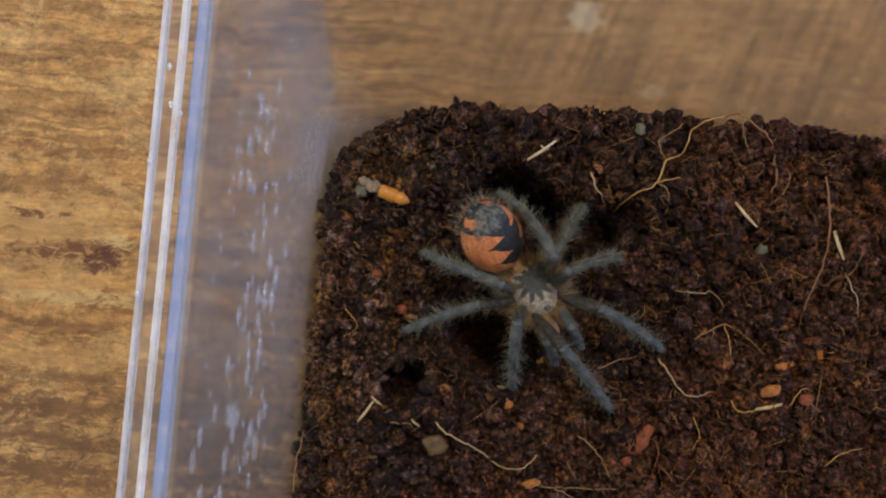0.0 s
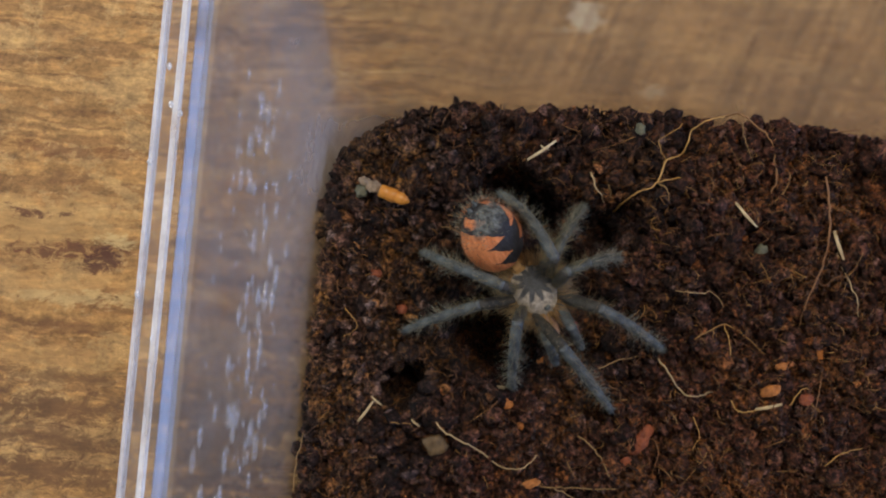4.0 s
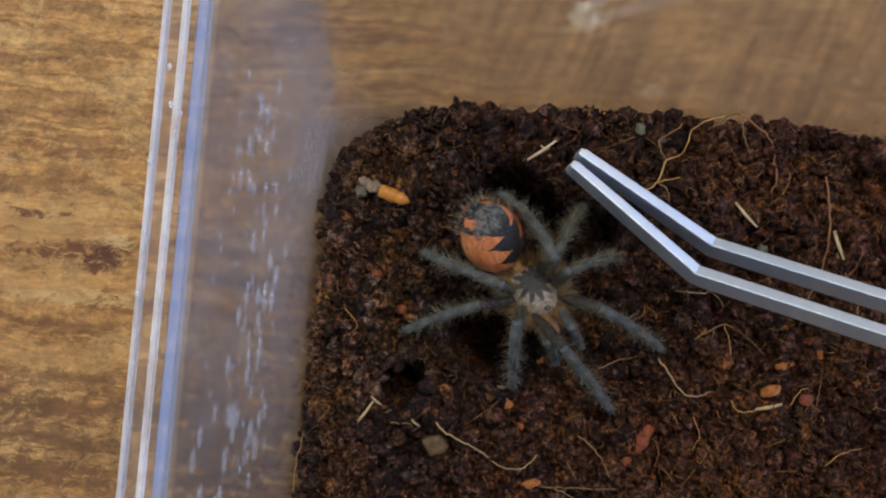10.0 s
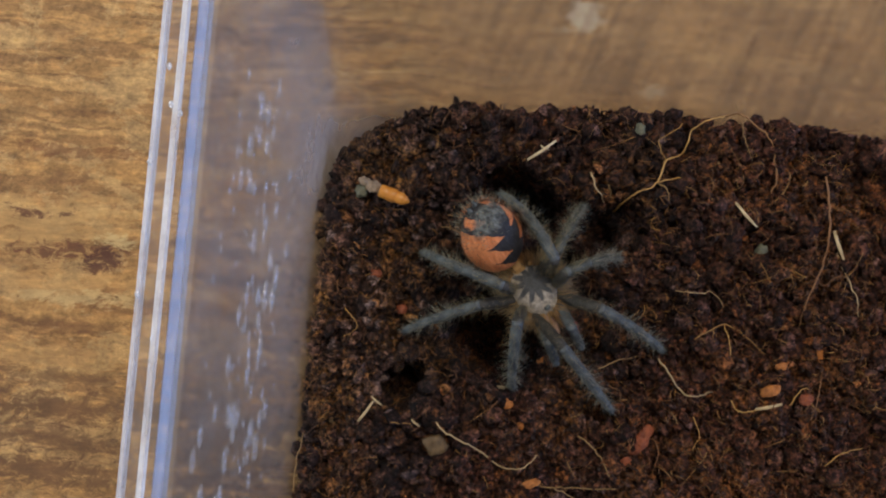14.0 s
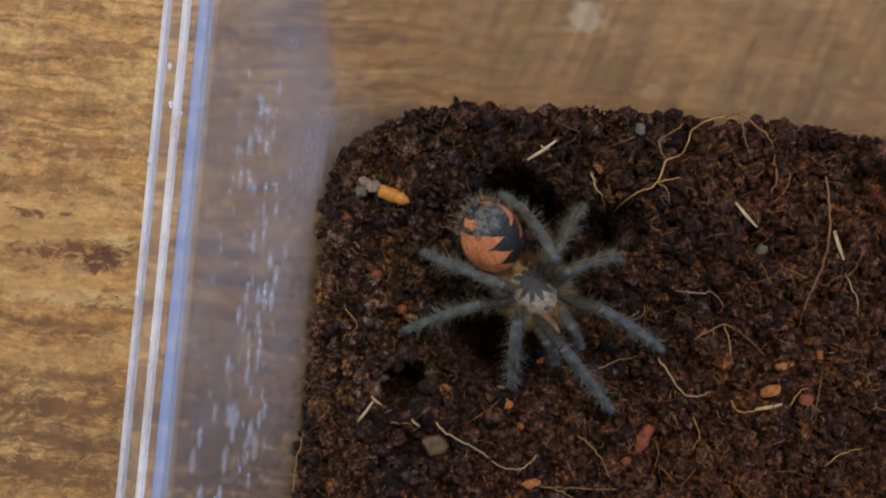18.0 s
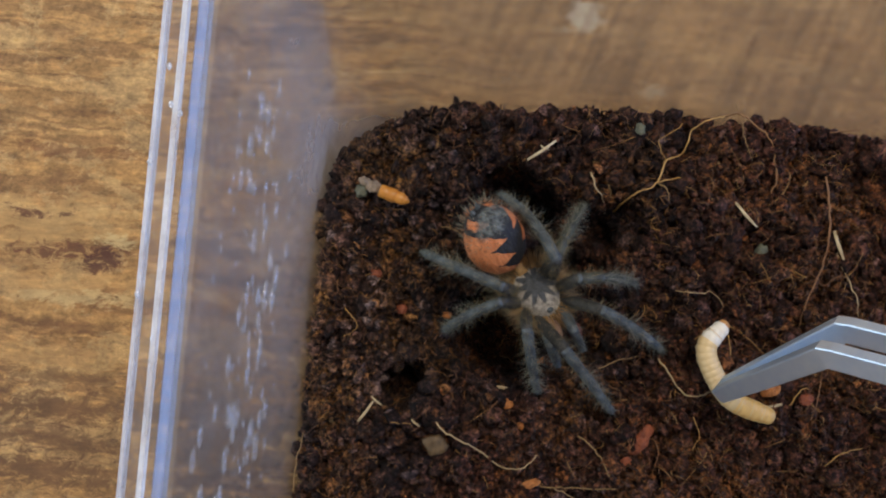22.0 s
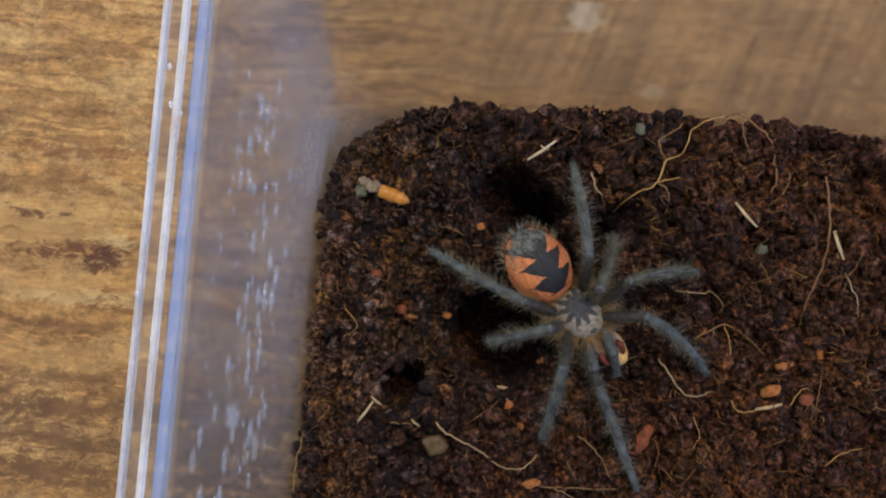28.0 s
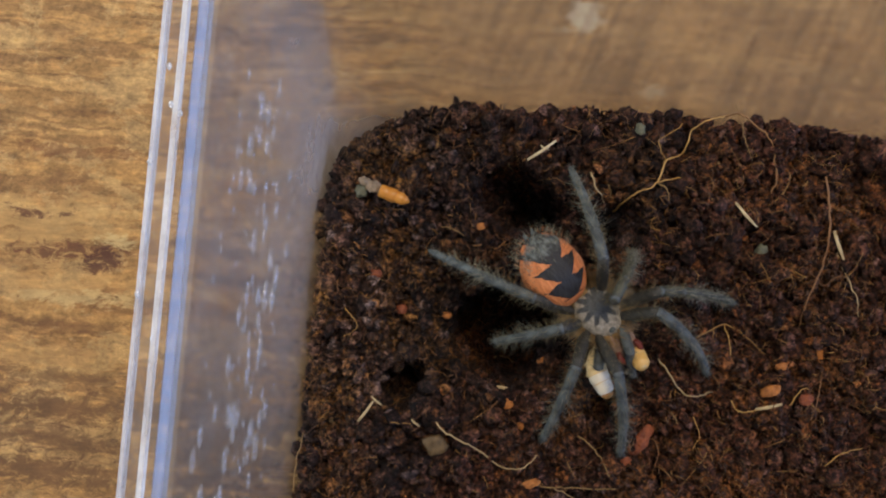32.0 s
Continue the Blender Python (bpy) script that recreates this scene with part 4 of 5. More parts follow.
def droplets():
    """Beads of water on the inside of the near-upright walls."""
    rng = random.Random(8)
    meshes = []
    for k in range(4):
        bm = bmesh.new()
        bmesh.ops.create_uvsphere(bm, u_segments=10, v_segments=8, radius=1)
        for v in bm.verts:
            w = 1 + 0.25 * noise.noise(v.co * 1.5 + Vector((k * 7, 0, 0)))
            v.co = Vector((v.co.x * 0.3, v.co.y * w * 2.0, v.co.z * w * 0.9))
        meshes.append(mesh_of("water_droplet", bm, WATER))
    lean = math.degrees(math.atan(DRAFT))
    for _ in range(210):
        z = 40 + 40 * (rng.random() + rng.random()) / 2
        v = rng.uniform(-62, 12) if rng.random() < 0.9 else rng.uniform(12, 20)
        ob = new("water_droplet", meshes[rng.randrange(4)])
        x, y = from_box(LEFT - grow_at(z) + 0.12, v)
        ob.matrix_basis = at_mm(x, y, z, 0, 0, TURN) @ pose(0, 0, 0, 0, -lean, 0) @ Matrix.Scale(0.28 + 0.85 * rng.random() ** 2.5, 4)
        ob.visible_shadow = False
        tagged(ob, "clear bead of water on the plastic wall", "water drop", "water drops on the wall")


def rim_scuffs():
    for v, g in ((17.3, 4.6), (13.1, 4.0), (6.6, 5.7), (-8.2, 5.7), (12.2, 2.9), (-13.0, 3.6)):
        bm = bmesh.new()
        egg(bm, (0, 0, 0), 0.28, 0.42, 0.22, 0, 8, 10, 0.3)
        ob = part("water_droplet", bm, EDGE_PLASTIC)
        x, y = from_box(LEFT - grow_at(RIM) - g, v)
        ob.matrix_basis = at_mm(x, y, RIM - 0.55 if g != 5.7 else RIM - 0.4, 0, 0, TURN)
        tagged(ob, "small bright bead of water on the rim", "water drop", "water drops on the rim")


roots()
straw_piece(15.6, 15.6, -56, 5.5, 0.26, "pale straw splinter lying on the soil")
straw_piece(48.0, 5.4, -140, 5.2, 0.28, "pale straw splinter lying on the soil")
straw_piece(51.4, -24.8, -78, 4.5, 0.3, "pale straw splinter lying on the soil")
straw_piece(-12.2, -25.5, -37, 4.1, 0.24, "pale straw splinter beside a hollow")
straw_piece(62.5, 0.6, -163, 4.8, 0.32, "pale straw splinter lying on the soil")
straw_piece(-10.5, -24.1, -130, 2.3, 0.2, "short pale straw splinter on the soil")
straw_piece(16.2, 16.1, -118, 1.5, 0.2, "short pale straw splinter on the soil")
straw_piece(-4.3, -27.4, -130, 1.7, 0.2, "short pale straw splinter on the soil")
straw_piece(9.2, -22.0, 80, 2.4, 0.3, "short orange-brown splinter on the soil")
chip("bark_chip", 31.5, -30.8, 2.9, 1.1, 0.9, 52, RED_BARK, "reddish bark chip lying on the soil", 1.0)
chip("bark_chip", 29.2, -34.0, 1.0, .8, .7, 20, RED_BARK, "small reddish bark chip on the soil", 2.0)
chip("bark_chip", -1.2, -31.0, 1.8, 1.6, .4, 15, TAN_BIT, "flat tan bark flake on the soil", 3.0)
chip("bark_chip", 51.4, -22.3, 1.5, .9, .8, 20, ORANGE_BIT, "orange bark chip on the soil", 4.0)
chip("bark_chip", 60.1, -16.9, .8, 1.0, .7, 0, ORANGE_BIT, "small orange bark chip on the soil", 5.0)
chip("bark_chip", 53.6, -18.6, 1.0, .6, .6, 10, ORANGE_BIT, "small orange bark chip on the soil", 6.0)
chip("bark_chip", 14.0, -37.0, 1.3, .7, .6, 15, ORANGE_BIT, "orange bark chip on the soil", 7.0)
chip("bark_chip", 12.3, -27.9, .6, .7, .5, 0, ORANGE_BIT, "small orange bark chip on the soil", 8.0)
chip("bark_chip", 10.2, -24.4, .9, .9, .7, 0, ORANGE_BIT, "small orange-brown bark chip on the soil", 9.0)
chip("bark_chip", 16.0, -18.2, .9, .6, .6, 30, ORANGE_BIT, "small orange-brown bark chip on the soil", 9.5)
chip("bark_chip", 57.3, -23.8, 1.0, 1.0, .7, 0, RED_BARK, "reddish bark chip on the soil", 10.0)
chip("bark_chip", -10.6, -4.0, .9, .8, .7, 0, RED_BARK, "reddish bark chip on the soil", 11.0)
chip("bark_chip", -6.6, -9.6, .9, .8, .7, 0, RED_BARK, "reddish bark chip on the soil", 12.0)
chip("bark_chip", 0.6, -10.6, .7, .6, .6, 0, ORANGE_BIT, "small orange-brown bark chip on the soil", 13.0)
chip("bark_chip", -17.7, -27.4, .6, .7, .5, 0, TAN_BIT, "small tan bark chip on the soil", 14.0)
chip("bark_chip", 6.0, 3.6, .6, .6, .5, 0, ORANGE_BIT, "small orange-brown bark chip on the soil", 15.0)
chip("stone", 31.2, 18.9, .8, .85, .7, 0, GREY_BIT, "grey-green pebble at the soil's edge", 17.0)
chip("stone", -12.8, 9.2, 1.0, 1.0, .8, 0, GREY_BIT, "grey pebble in the soil", 18.0)
chip("stone", 50.7, -.6, .9, 1.4, .7, -10, GREY_BIT, "dark grey pebble in the soil", 19.0)
larva_remains()
droplets()
rim_scuffs()


# ---- tarantula ----
SIDES = ("right", "left")
HIPS = {1: (2.3, 2.5), 2: (3.0, 1.0), 3: (3.1, -0.6), 4: (2.6, -2.2)}
REACH = {1: 26.8, 2: 24.8, 3: 23.4, 4: 28.4}
PIECES = ("femur", "patella", "tibia", "metatarsus", "tarsus")
SHARE = (0.31, 0.15, 0.21, 0.19, 0.14)
BENDS = (0, 62, 14, 11, 6)                             # how a leg folds from joint to joint, for a middling reach
THICK = ((0.80, 0.98, 0.86), (0.84, 0.88, 0.78), (0.78, 0.82, 0.68), (0.66, 0.66, 0.55), (0.53, 0.57, 0.30))


def limb(name, length, radii, parent, seed, hair=1.6, count=90, material=None, setae=None):
    """One hairy limb segment along +y from its joint."""
    rng = random.Random(seed)
    a, b, c = radii
    ys = [-0.35, 0.0, length * .15, length * .45, length * .8, length, length + 0.25]
    rs = [a * .55, a * .9, a, b, (b + c) / 2, c, c * .55]
    ob = part(name, tube(bmesh.new(), [(0, y, 0) for y in ys], rs, 12), material or LEG, parent)
    for total, size, thick, lay, hairs, label in ((count, hair, 0.036, 0.6, setae or BRISTLE, "long fine bristles"), (count * 2, 0.55, 0.045, 1.1, material or LEG, "short velvety hair")):
        spots = []
        for _ in range(total):
            f, q = rng.random(), rng.uniform(0, 6.28)
            way = Vector((math.cos(q), lay, math.sin(q)))
            spots.append((Vector((math.cos(q) * b * .85, f * length, math.sin(q) * b * .85)), way.normalized()))
        part("bristles", bristles(bmesh.new(), spots, size, thick, rng), hairs, ob, label)
    if material is not THIGH:
        part("joint", tube(bmesh.new(), [(0, -0.3, 0), (0, -0.1, 0), (0, 0.12, 0), (0, .3, 0)], [a * .74, a * .94, a * .97, a * .88], 12), JOINT, ob, "pale joint")
    return ob


def tarantula():
    root = tagged(new("tarantula"), "small hairy tarantula, orange abdomen with a black toothed stripe, grey legs", "spider")
    bm = egg(bmesh.new(), (0, 0, 0), 3.5, 4.3, 1.7, 0.12, 18, 28, 0.06)
    made = {"carapace": part("carapace", bm, CARAPACE, root, "pale carapace with a dark star of grooves")}
    rng = random.Random(3)
    spots = []
    for _ in range(1200):
        q = rng.uniform(0, 6.28)
        spots.append((Vector((3.2 * math.cos(q), 3.9 * math.sin(q), rng.uniform(-1.0, .6))), Vector((math.cos(q), math.sin(q) - .3, 0.25))))
    part("bristles", bristles(bmesh.new(), spots, 3.5, 0.09, rng), GOLD, root, "golden hair fringe")
    spots = []
    for _ in range(240):
        q = rng.uniform(0, 6.28)
        spots.append((Vector((3.2 * math.cos(q), 3.9 * math.sin(q), rng.uniform(-.2, .9))), Vector((math.cos(q), math.sin(q), 0.25))))
    part("bristles", bristles(bmesh.new(), spots, 2.4, 0.045, rng), DARK_HAIR, root, "long dark hair fringe")
    part("eye_mound", egg(bmesh.new(), (0, 3.3, 1.0), .55, .4, .4), LEG, root, "small dark eye mound")
    for s in (-1, 1):
        part("fang_base", egg(bmesh.new(), (s * 1.15, 5.6, -0.4), 1.1, 2.0, 1.3, 0.2, 12, 14, 0.1), PINK, root, "pinkish hairy jaw")
        part("fang", tube(bmesh.new(), [(s * 1.5, 6.6, 0.2), (s * 1.8, 7.7, 0.1), (s * 1.5, 8.8, -0.8), (s * 1.0, 9.3, -1.9)], [.45, .55, .4, .08], 10), FANG, root, "dark red-brown fang")
    part("underside", egg(bmesh.new(), (0, -.2, -1.3), 2.9, 4.0, 1.2), LEG, root, "dark underside")
    abd = part("abdomen", egg(bmesh.new(), (0, 0, 0), 4.8, 6.2, 4.4, -0.10, 22, 30, 0.03), ABDOMEN, root, "orange abdomen with a black toothed stripe")
    for count, low, high, long, material, label in ((500, -6.2, 6.0, 0.9, ORANGE_HAIR, "short orange hairs"), (420, -6.3, 1.0, 1.0, DARK_HAIR, "short dark hairs"), (170, -6.4, -2.0, 2.2, BRISTLE, "long pale hairs")):
        spots = []
        for _ in range(count):
            q = rng.uniform(0, 6.28)
            y = low + (high - low) * rng.random()
            w = math.sqrt(max(1 - (y / 6.5) ** 2, 0.02)) * 4.75
            if material is ORANGE_HAIR and math.sin(q) > 0.75:
                continue
            spots.append((Vector((math.cos(q) * w, y, math.sin(q) * w * .9)), Vector((math.cos(q) * .7, -0.8, math.sin(q) * .7 + .2)).normalized()))
        part("bristles", bristles(bmesh.new(), spots, long, 0.04, rng), material, abd, label)
    part("waist", tube(bmesh.new(), [(0, -3.6, 0), (0, -5.2, .1), (0, -6.4, .2)], [1.3, 1.0, 1.1], 10), GOLD, root, "narrow golden waist")
    for s in (-1, 1):
        part("spinneret", tube(bmesh.new(), [(s * .6, -5.6, -.6), (s * .7, -6.5, -.6), (s * .8, -7.0, -.7)], [.45, .35, .12], 8), LEG, abd, "short grey spinneret")
    made["abdomen"] = abd
    for side in SIDES:
        for k in (1, 2, 3, 4):
            for j, name in enumerate(PIECES):
                made[side, k, j] = limb(name, REACH[k] * SHARE[j], THICK[j], root, 40 + k * 7 + j * 3 + (side == "left") * 90, (2.0, 2.1, 2.7, 2.2, 1.0)[j], (95, 60, 90, 80, 50)[j],
                                        (THIGH, *(OLIVE_LEG,) * 4)[j] if (side, k) in (("left", 3), ("left", 2)) else (THIGH, LEG, LEG, TOE, TOE)[j], OLIVE_HAIR if j < 2 else BRISTLE)
        for j, name in enumerate(("palp_femur", "palp_tibia")):
            made[side, 0, j] = limb(name, (5.2, 6.0)[j], ((.85, .9, .75), (.8, .8, .55))[j], root, 9 + j + (side == "left") * 5, 1.2, 50)
    return root, made


def segment_pose(a, b):
    """The pose of a limb that starts at a and points to b."""
    d = (b - a).normalized()
    side = d.cross(Vector((0, 0, 1)))
    side = side.normalized() if side.length > 1e-4 else Vector((1, 0, 0))
    up = side.cross(d)
    m = Matrix((side, d, up)).transposed().to_4x4()
    return Matrix.Translation(a * MM) @ m


def leg_joints(hip, foot, reach, lean=0.0):
    """The joints of a leg arched upward from hip to toe; it folds more the nearer the foot is."""
    sizes = [reach * f for f in SHARE]
    flat = Vector((foot.x - hip.x, foot.y - hip.y, 0))
    way = flat.normalized() if flat.length > 1e-6 else Vector((0, 1, 0))
    goal = min((foot - hip).length, reach * 0.995)

    def chain(fold):
        x = z = a = 0.0
        pts = [(x, z)]
        for size, bend in zip(sizes, BENDS):
            a -= radians(bend) * fold
            x, z = x + size * math.cos(a), z + size * math.sin(a)
            pts.append((x, z))
        return pts

    low, high = 0.0, 2.2
    for _ in range(40):
        mid = (low + high) / 2
        x, z = chain(mid)[-1]
        low, high = (mid, high) if math.hypot(x, z) > goal else (low, mid)
    pts = chain(low)
    rise = math.atan2(foot.z - hip.z, flat.length) - math.atan2(pts[-1][1], pts[-1][0])
    c, s = math.cos(rise), math.sin(rise)
    out = [hip + way * (x * c - z * s) + Vector((0, 0, x * s + z * c)) for x, z in pts]
    swing = Matrix.Rotation(-radians(lean), 3, (out[-1] - hip).normalized())
    return [hip + swing @ (p - hip) for p in out]


# ---- mealworm ----
WORM_PIECES = 21
WORM_LENGTH = 18.5


def mealworm():
    root = tagged(new("mealworm"), "cream-coloured mealworm larva with faint tan rings", "larva")
    pieces = []
    step = WORM_LENGTH / WORM_PIECES

    def girth(f):
        return 1.64 * min(1.0, 0.80 + 1.6 * f, 0.78 + 1.6 * (1 - f))

    for k in range(WORM_PIECES):
        r = girth((k + 0.5) / WORM_PIECES)
        h = step / 2
        ends = (-2.6, .5), (-2.2, .72), (-1.6, .89), (-1.0, .965), (0, 1.0), (1.0, .965), (1.6, .89), (2.2, .72), (2.6, .5)
        bm = tube(bmesh.new(), [(0, h * y, 0) for y, _ in ends], [r * w for _, w in ends], 18, 0.95)
        skin = LARVA_PALE if k < 3 else LARVA_TAIL if k > WORM_PIECES - 7 else LARVA
        seg = part("segment", bm, skin, root, "whitish skin" if k < 3 else "")
        if k % 2:
            part("band", tube(bmesh.new(), [(0, -h * .16, 0), (0, -h * .1, 0), (0, h * .1, 0), (0, h * .16, 0)], [r * .99, r * 1.008, r * 1.008, r * .99], 18, 0.95), LARVA_BAND, seg, "narrow tan ring")
        if k == 0:
            part("head", egg(bmesh.new(), (0, -h * 2.3, -.1), r * .72, .75, r * .6), LARVA_HEAD, seg, "small tan head")
        if k in (2, 4, 6):
            for s in (-1, 1):
                part("leg", tube(bmesh.new(), [(s * r * .5, 0, -r * .7), (s * r * .8, -.2, -r * 1.05), (s * r * .75, -.5, -r * 1.3)], [.2, .15, .04], 6), LARVA_BAND, seg, "tiny tan leg")
        if k == WORM_PIECES - 1:
            part("tail", tube(bmesh.new(), [(0, h, 0), (0, h * 2.5, .05), (0, h * 2.9, .1)], [r * .7, r * .4, .12], 10), LARVA_BAND, seg, "short pointed tail")
        pieces.append(seg)
    return root, pieces


# ---- forceps ----
TIP, BEND, SHAFT, SPREAD = 25.5, 40.0, 110.0, 2.35


def forceps():
    """Bent steel forceps; the arms spring apart from a joint at the rear."""
    root = tagged(new("forceps"), "long stainless steel forceps with bent tips", "forceps")
    arms = []
    oval = []                                          # a flat bar with rounded edges
    for cx, cz, a0 in ((1, 1, 0), (-1, 1, 90), (-1, -1, 180), (1, -1, 270)):
        for k in range(4):
            a = radians(a0 + 30 * k)
            oval.append((cx * 0.72 + 0.28 * math.cos(a), cz * 0.86 + 0.14 * math.sin(a)))
    for s in (-1, 1):
        bm = bmesh.new()
        tip = Vector((s * 0.65, SHAFT + TIP * math.cos(radians(BEND)), -TIP * math.sin(radians(BEND))))
        knee = Vector((s * SPREAD, SHAFT, 0))
        mid = Vector((s * SPREAD * 1.05, SHAFT * .55, 0))
        rear = Vector((s * .8, 0, 0))
        near = (knee - mid).normalized()
        down = (tip - knee).normalized()
        pts = [rear, rear.lerp(mid, .5) + Vector((s * .8, 0, 0)), mid, knee - near * 3, knee - near * 1.2, knee + down * .2, knee + down * 1.6, knee + down * 4, knee.lerp(tip, .6), knee.lerp(tip, .97), tip]
        wid = [2.2, 2.3, 1.95, 1.75, 1.75, 1.75, 1.7, 1.65, 1.5, 1.28, 1.05]
        thick = [.7, .75, .8, .88, .9, .9, .9, .88, .83, .76, .55]
        rings = []
        for i, p in enumerate(pts):
            d = (pts[min(i + 1, 10)] - pts[max(i - 1, 0)]).normalized()
            side = Vector((1, 0, 0))
            side = (side - d * side.dot(d)).normalized()
            up = side.cross(d)
            w, t = wid[i], thick[i]
            rings.append([bm.verts.new(p + side * (t * cx) + up * (w * cz)) for cx, cz in oval])
        for a, b in zip(rings, rings[1:]):
            for k in range(16):
                bm.faces.new((a[k], a[(k + 1) % 16], b[(k + 1) % 16], b[k]))
        bm.faces.new(rings[0]), bm.faces.new(rings[-1])
        arms.append(part("arm", bm, STEEL, root, "tapered bent steel arm", False))
    part("rear_joint", block(bmesh.new(), -1.2, -9, -2.2, 1.2, 1.5, 2.2, .3), STEEL, root, "welded flat rear end", False)
    return root, arms


spider, limbs = tarantula()
worm, worm_pieces = mealworm()
tool, tool_arms = forceps()


# ---- all that moves ----
def along(rows, t):
    """The values of keyed rows at t seconds."""
    for a, b in zip(rows, rows[1:]):
        if t <= b[0]:
            f = (t - a[0]) / (b[0] - a[0])
            f = max(0.0, min(1.0, f))
            return [p + (q - p) * f for p, q in zip(a[1:], b[1:])]
    return list(rows[-1][1:])


def move_spider():
    body = [(0, 14.2, -6.5, -144), (20.9, 14.2, -6.5, -144), (21.1, 14.55, -6.8, -144), (23.4, 14.7, -7.0, -144), (23.5, 16.88, -8.79, -143),
        (23.6, 19.05, -10.53, -142), (23.8, 20.53, -12.27, -140), (24.2, 21.58, -14.09, -138), (24.6, 22.71, -15.14, -138),
        (24.8, 23.14, -14.7, -140), (25.0, 24.45, -9.05, -145), (25.2, 22.71, -7.05, -142), (25.5, 21.4, -9.05, -138), (26.5, 21.4, -9.48, -139),
        (27.5, 21.92, -10.35, -140), (28.0, 21.05, -10.0, -140), (28.4, 21.66, -10.0, -140), (29, 22.01, -10.35, -140), (30, 22.45, -10.35, -140),
        (31, 23.32, -10.35, -141), (32, 23.92, -9.83, -141)]
    hind = [(0, 7.3, 2.0, -148, -34), (20.9, 7.3, 2.0, -148, -34), (21.1, 7.75, 1.73, -148, -34), (23.4, 7.75, 1.56, -148, -34),
        (23.5, 9.17, 0.26, -148, -18), (23.6, 10.9, -1.82, -148, -18), (23.8, 12.63, -4.24, -146, -13), (24.2, 14.1, -7.18, -144, -13),
        (24.6, 15.83, -8.39, -145, -13), (24.8, 15.92, -7.53, -145, -13), (25.0, 19.98, -0.52, -152, -13), (25.2, 17.3, 2.68, -150, -13),
        (25.5, 13.93, -0.52, -147, -13), (26.5, 14.36, -1.21, -148, -13), (27.5, 15.05, -3.37, -148, -13), (28.0, 14.45, -2.42, -148, -13),
        (28.4, 14.79, -2.94, -148, -13), (29, 15.05, -3.2, -148, -13), (30, 15.48, -2.94, -148, -13), (31, 16.09, -3.81, -148, -13),
        (32, 16.61, -3.2, -148, -13)]
    tilt = [(0, -42), (23.4, -42), (23.6, -14), (32, -14)]
    rear = [(0, 12), (23.4, 12), (23.6, 3), (32, 3)]     # the head is held up while it waits
    feet = {}
    feet["right", 4] = [(0, -3.49, -0.36), (22.9, -3.49, -0.36), (23.1, -2.86, 0.54), (25, -2.15, 0.09), (32, -2.06, -0.27)]
    feet["right", 3] = [(0, -6.44, -13.16), (20.9, -6.44, -13.16), (21.6, 0.09, -13.16), (24.2, 0.09, -12.62), (24.5, 8.59, -17.81),
        (24.7, 13.07, -20.67), (25.0, 13.51, -12.89), (25.2, 13.07, -10.65), (25.5, 6.09, -14.23), (27.5, 6.98, -14.77), (32, 8.14, -14.77)]
    feet["right", 2] = [(0, 11.01, -22.2), (20.9, 11.01, -22.2), (21.6, 14.86, -22.55), (23.4, 15.3, -23.0), (23.6, 22.46, -26.94),
        (24.2, 23.36, -26.04), (25.2, 23.81, -26.31), (25.5, 22.46, -25.15), (27.4, 15.48, -30.61), (32, 15.57, -30.61)]
    feet["right", 1] = [(0, 26.85, -25.78), (23.7, 27.03, -26.13), (24.0, 31.4, -27.6), (24.2, 32.5, -28.1), (25.5, 32.31, -28.55),
        (27.4, 32.76, -34.37), (27.8, 30.97, -38.22), (28.1, 30.7, -38.66), (28.6, 29.0, -33.47), (29, 28.28, -32.85), (32, 28.1, -32.85)]
    feet["left", 1] = [(0, 35.26, -16.38), (23.4, 35.26, -16.56), (23.6, 36.87, -21.84), (24.2, 34.37, -22.46), (24.6, 32.94, -20.05),
        (25, 35.26, -22.73), (25.5, 32.04, -18.26), (27.3, 42.15, -21.39), (27.6, 45.82, -24.43), (27.8, 44.84, -23.72), (28, 41.71, -19.96),
        (32, 41.71, -19.96)]
    feet["left", 2] = [(0, 28.1, -1.52), (21.0, 28.1, -1.52), (21.6, 30.7, -5.55), (23.4, 30.97, -5.28), (23.6, 33.65, -11.55),
        (23.9, 36.9, -21.6), (24.2, 37.68, -22.29), (24.6, 36.34, -24.25), (25.5, 35.89, -23.18), (26.5, 36.34, -19.6), (27.4, 40.54, -3.49), (30, 40.99, -4.39),
        (30.6, 43.94, -6.35), (31, 46.54, -8.68), (32, 46.54, -8.68)]
    feet["left", 3] = [(0, 22.46, 6.8), (23.8, 22.46, 7.07), (24.0, 23.4, 4.2), (24.2, 29.0, -3.04), (24.6, 29.0, -6.18), (25.0, 31.86, -6.18), (25.5, 27.39, 3.49),
        (27.5, 26.94, 2.06), (30, 27.39, 1.88), (31, 30.07, -0.45), (32, 30.07, -0.63)]
    feet["left", 4] = [(0, 8.77, 9.04), (23.5, 9.04, 8.77), (23.8, 15.3, 8.59), (25.0, 15.48, 8.59), (25.2, 20.23, 9.93), (25.5, 15.48, 7.25),
        (27.3, 20.67, 13.96), (32, 20.23, 12.98)]
    feet["right", 0] = [(0, 18.44, -20.32), (23.4, 18.62, -20.32), (23.6, 21.12, -20.32), (24.2, 24.7, -20.94), (24.8, 24.7, -21.39),
        (25.0, 26.49, -17.81), (25.5, 22.02, -17.81), (27.5, 22.91, -17.09), (28.4, 22.91, -17.09), (29, 22.2, -16.2), (30, 22.55, -16.38),
        (31, 23.36, -16.74), (32, 24.16, -16.92)]
